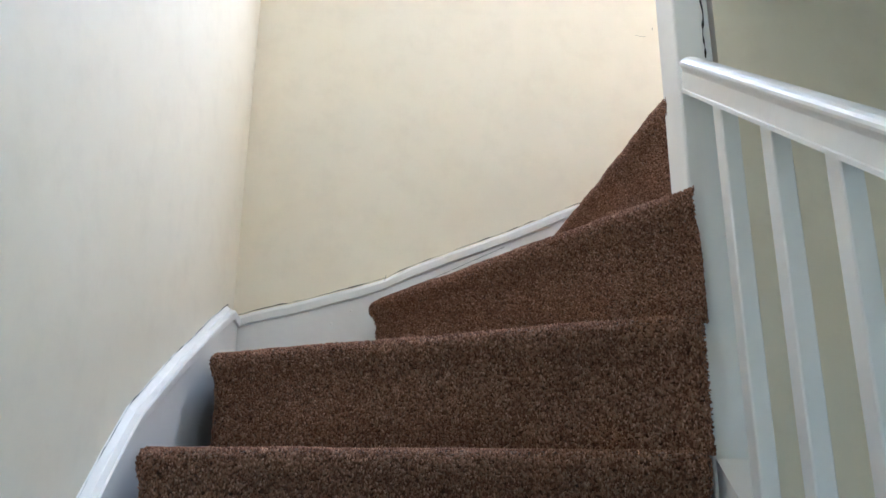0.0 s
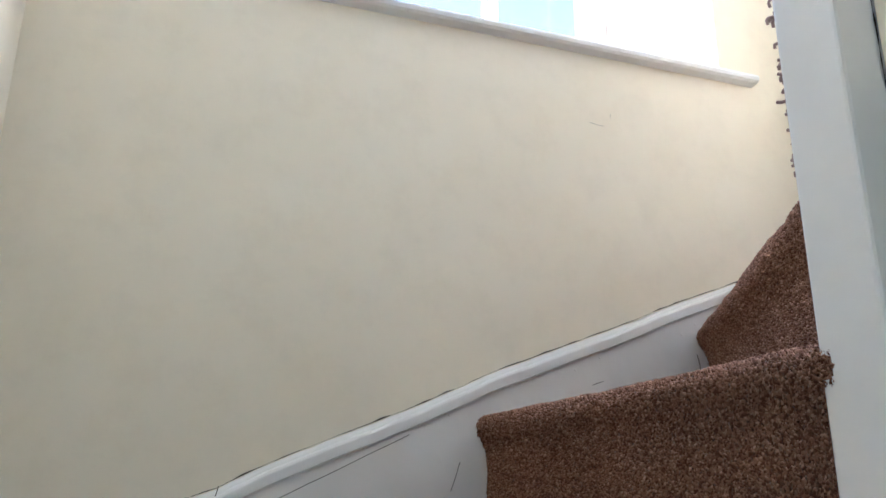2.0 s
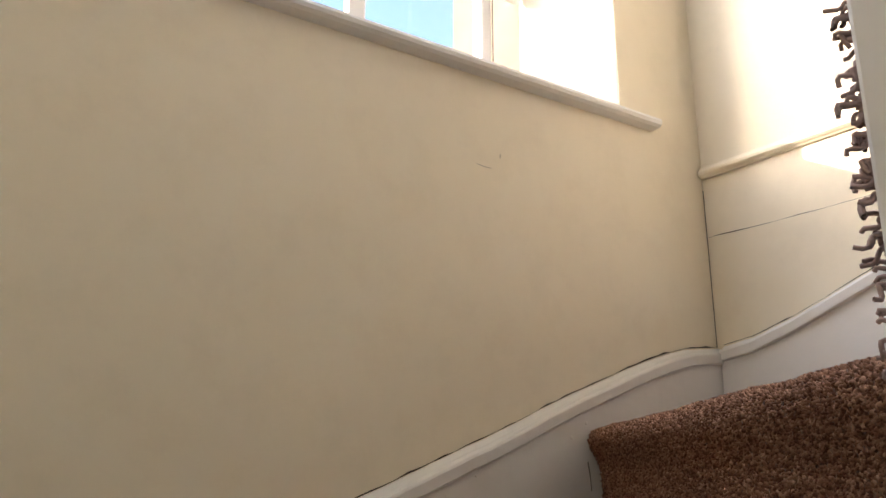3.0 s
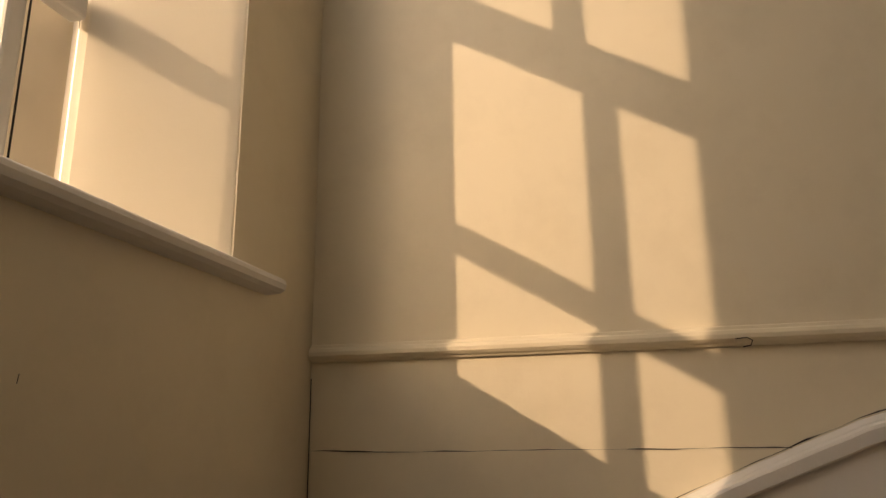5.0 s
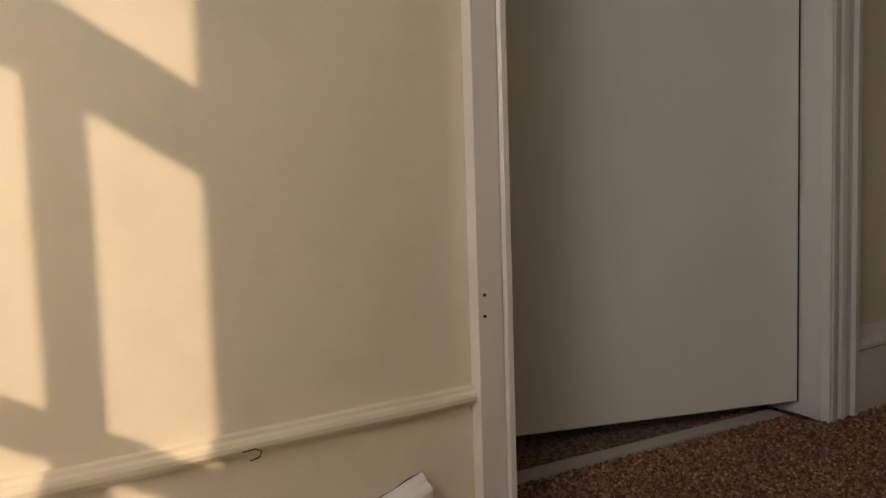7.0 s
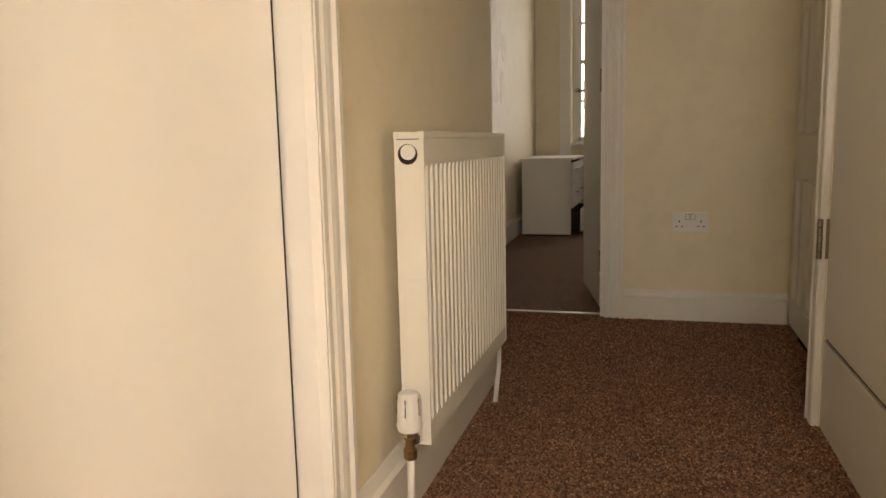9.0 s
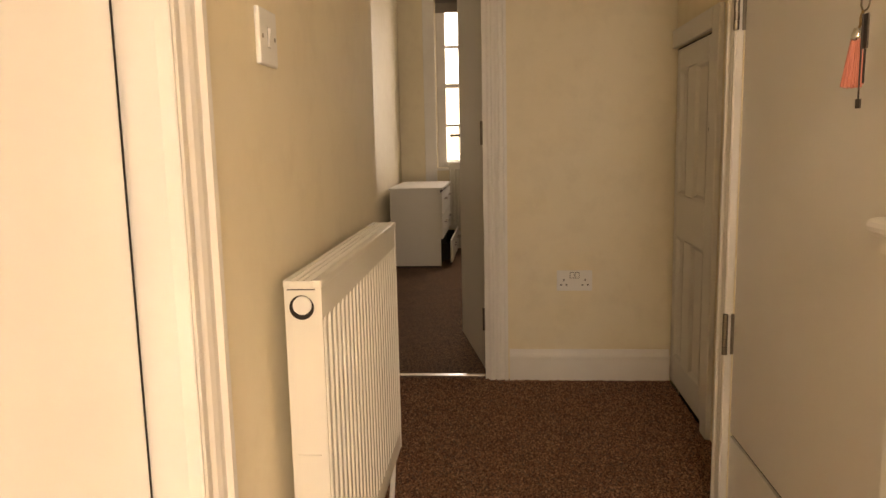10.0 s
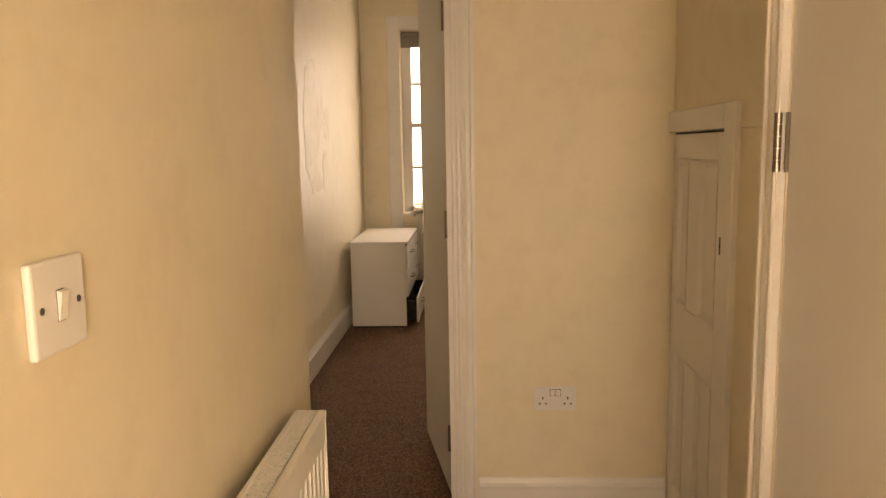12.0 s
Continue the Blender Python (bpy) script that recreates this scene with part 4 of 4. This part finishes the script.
        part("valve_body", lathe([(0.012, -0.045), (0.014, -0.04), (0.014, -0.025), (0.010, -0.022), (0.010, -0.005), (0.0135, -0.002), (0.0135, 0.012)], 8, pose(-0.045, 0.06, 0.033)), BRASS, r, "aged brass valve body")
        part("valve_union", rod((-0.04, 0.06, 0.022), (0.0, 0.06, 0.022), 0.0115, 8), STEEL, r)
        part("union_nut", rod((-0.026, 0.06, 0.022), (-0.010, 0.06, 0.022), 0.0165, 6), CHROME, r, "chrome union nut")
        part("valve_collar", rod((-0.045, 0.06, 0.036), (-0.045, 0.06, 0.044), 0.0165, 16), CHROME, r)
        part("pipe", tube([(-0.045, 0.06, -0.012), (-0.046, 0.06, -0.08), (-0.052, 0.056, -0.15), (-0.054, 0.054, -foot)], 0.0075, 10), GLOSS, r, "white painted feed pipe", smooth=True)
    part("lockshield_union", rod((length, 0.06, 0.022), (length + 0.03, 0.06, 0.022), 0.0115, 8), STEEL, r)
    part("lockshield", lathe([(0.011, -0.02), (0.012, 0.0), (0.012, 0.03), (0.009, 0.034)], 12, pose(length + 0.032, 0.06, 0.02)), PLASTIC, r)
    part("pipe", tube([(length + 0.032, 0.06, 0.0), (length + 0.024, 0.06, -0.09), (length - 0.02, 0.056, -foot)], 0.0075, 10), GLOSS, r, "white painted return pipe", smooth=True)
    return r


radiator("radiator", "cream fluted panel radiator hung on the passage wall", pose(XE, -2.015, 0.193, 0, 0, -90) @ Matrix.Diagonal((1, -1, 1, 1)), group="radiators")
radiator("radiator", "white panel radiator under the bedroom window", pose(1.80, YB, 0.195, 0, 0, 0) @ Matrix.Diagonal((-1, 1, 1, 1)), valve=True, group="radiators")


# ---- switch and socket ----
sw = thing("light_switch", "square white light switch plate on the passage wall", "light switch", at=pose(XE, -2.077, 1.187))
part("plate", box(-0.009, -0.0005, -0.043, 0.043, -0.043, 0.043, 0.003), PLASTIC, sw)
part("rocker", prism([(-0.009, -0.006, -0.014), (-0.0105, -0.006, -0.014), (-0.0145, -0.006, 0.013), (-0.009, -0.006, 0.014)], (0, 0.012, 0)), PLASTIC, sw, "narrow white rocker")
part("rocker_gap", box(-0.0093, -0.008, -0.0066, 0.0066, -0.0148, 0.0148), DARK, sw)
for s in (-1, 1):
    part("screw", rod((-0.0085, s * 0.030, 0.0), (-0.0096, s * 0.030, 0.0), 0.0035, 12), STEEL, sw)

so = thing("socket_outlet", "white double socket outlet above the skirting", "socket", at=pose(1.0175, YF, 0.431))
part("plate", box(-0.073, 0.073, 0.0005, 0.010, -0.043, 0.043, 0.003), PLASTIC, so)
for s in (-1, 1):
    part("rocker", prism([(s * 0.0105 - 0.0075, 0.010, 0.012), (s * 0.0105 - 0.0075, 0.0118, 0.012), (s * 0.0105 - 0.0075, 0.0148, 0.034), (s * 0.0105 - 0.0075, 0.010, 0.034)], (0.015, 0, 0)), PLASTIC, so)
    part("rocker_gap", box(s * 0.0105 - 0.009, s * 0.0105 + 0.009, 0.0095, 0.0103, 0.0105, 0.0355), DARK, so)
    cx = s * 0.044
    part("pin_hole", box(cx - 0.002, cx + 0.002, 0.0095, 0.0104, -0.002, 0.008), DARK, so)
    part("pin_hole", box(cx - 0.0145, cx - 0.0075, 0.0095, 0.0104, -0.020, -0.015), DARK, so)
    part("pin_hole", box(cx + 0.0075, cx + 0.0145, 0.0095, 0.0104, -0.020, -0.015), DARK, so)

# nail heads on the door lining board
for zz in (0.323, 0.296):
    tagged(part("nail_head", rod((XE - 0.022, -0.918, zz), (XE - 0.0235, -0.918, zz), 0.0022, 8), DARK), "small dark nail head in white paint", "nail", group="nail heads")

# ---- bedroom ----
chest = thing("chest_of_drawers", "white chest of drawers with its bottom drawer pulled open", "chest of drawers", at=pose(1.81, -6.757, 0))
L, W, H = 0.945, 0.405, 0.628
part("top", box(-0.022, W + 0.008, -L - 0.012, 0.012, H, H + 0.018, 0.001, 1), MELAMINE, chest)
part("side", box(0.0, W, -0.016, 0.0, 0.012, H, 0.001, 1), MELAMINE, chest)
part("side", box(0.0, W, -L, -L + 0.016, 0.012, H, 0.001, 1), MELAMINE, chest)
part("back", box(W - 0.008, W, -L + 0.016, -0.016, 0.012, H), MELAMINE, chest)
part("plinth", box(0.01, W - 0.01, -L + 0.006, -0.006, 0.0, 0.012), DARK, chest)
# dark sheet stands in for the shade behind the drawer fronts
part("inner_shade", box(0.02, 0.03, -L + 0.017, -0.017, 0.02, H - 0.01), DARK, chest)
for za, zb, pull in ((0.425, 0.605, 0.0), (0.232, 0.417, 0.0), (0.04, 0.224, 0.075)):
    d = part("drawer", boxes((-0.016 - pull, -0.001 - pull, -L + 0.004, -0.004, za, zb), bevel=0.0015), MELAMINE, chest, "pulled-out drawer front" if pull else "")
    part("handle", tube([(-0.017 - pull, -0.20, (za + zb) / 2 + 0.03), (-0.042 - pull, -0.20, (za + zb) / 2 + 0.03), (-0.042 - pull, -0.32, (za + zb) / 2 + 0.03), (-0.017 - pull, -0.32, (za + zb) / 2 + 0.03)], 0.005), CHROME, d, "chrome bow handle")
    part("handle", tube([(-0.017 - pull, -0.66, (za + zb) / 2 + 0.03), (-0.042 - pull, -0.66, (za + zb) / 2 + 0.03), (-0.042 - pull, -0.78, (za + zb) / 2 + 0.03), (-0.017 - pull, -0.78, (za + zb) / 2 + 0.03)], 0.005), CHROME, d, "chrome bow handle")
    if pull:
        part("drawer_box", boxes((-pull, 0.02, -L + 0.025, -L + 0.035, za + 0.02, zb - 0.03), (-pull, 0.02, -0.035, -0.025, za + 0.02, zb - 0.03), (-pull, 0.02, -L + 0.035, -0.035, za + 0.02, za + 0.025)), DARK, d)

win2 = thing("window_2", "tall white sash bedroom window with a grey roller blind", "window", kind="structure")
part("architrave", boxes((bwl + 0.002, bwl + 0.11, YB + 0.001, YB + 0.022, 0.62, 2.44), (bwr - 0.11, bwr - 0.002, YB + 0.001, YB + 0.022, 0.62, 2.44), (bwr - 0.002, bwl + 0.002, YB + 0.001, YB + 0.022, bwt + 0.004, 2.44), bevel=0.004), GLOSS, win2)
part("sash_frame", boxes((bwl - 0.085, bwl - 0.001, YB - 0.16, YB - 0.10, bwb, bwt), (bwr + 0.001, bwr + 0.05, YB - 0.16, YB - 0.10, bwb, bwt), (bwr + 0.05, bwl - 0.05, YB - 0.16, YB - 0.10, bwb, bwb + 0.05), (bwr + 0.05, bwl - 0.05, YB - 0.16, YB - 0.10, bwt - 0.05, bwt), bevel=0.003), GLOSS, win2)
for zz, hh in ((1.158, 0.012), (1.526, 0.02), (1.884, 0.012)):
    part("glazing_bar", box(bwr + 0.05, bwl - 0.05, YB - 0.15, YB - 0.11, zz - hh, zz + hh, 0.003, 1), GLOSS, win2)
part("glazing_bar", box(1.44, 1.46, YB - 0.148, YB - 0.112, bwb + 0.05, bwt - 0.05, 0.003, 1), GLOSS, win2)
g = part("pane", box(bwr + 0.04, bwl - 0.04, YB - 0.132, YB - 0.128, bwb + 0.04, bwt - 0.04), GLASS, win2)
g.visible_shadow = False
part("sill", box(bwr - 0.06, bwl - 0.001, YB - 0.1, YB + 0.03, bwb - 0.026, bwb - 0.002, 0.006), GLOSS, win2)
part("roller_blind", box(bwr + 0.01, bwl - 0.004, YB - 0.07, YB - 0.066, 2.187, bwt - 0.03), BLIND, win2, "rolled-up grey blind")
part("blind_roll", rod((bwr + 0.01, YB - 0.06, bwt - 0.03), (bwl - 0.004, YB - 0.06, bwt - 0.03), 0.022, 16), BLIND, win2)
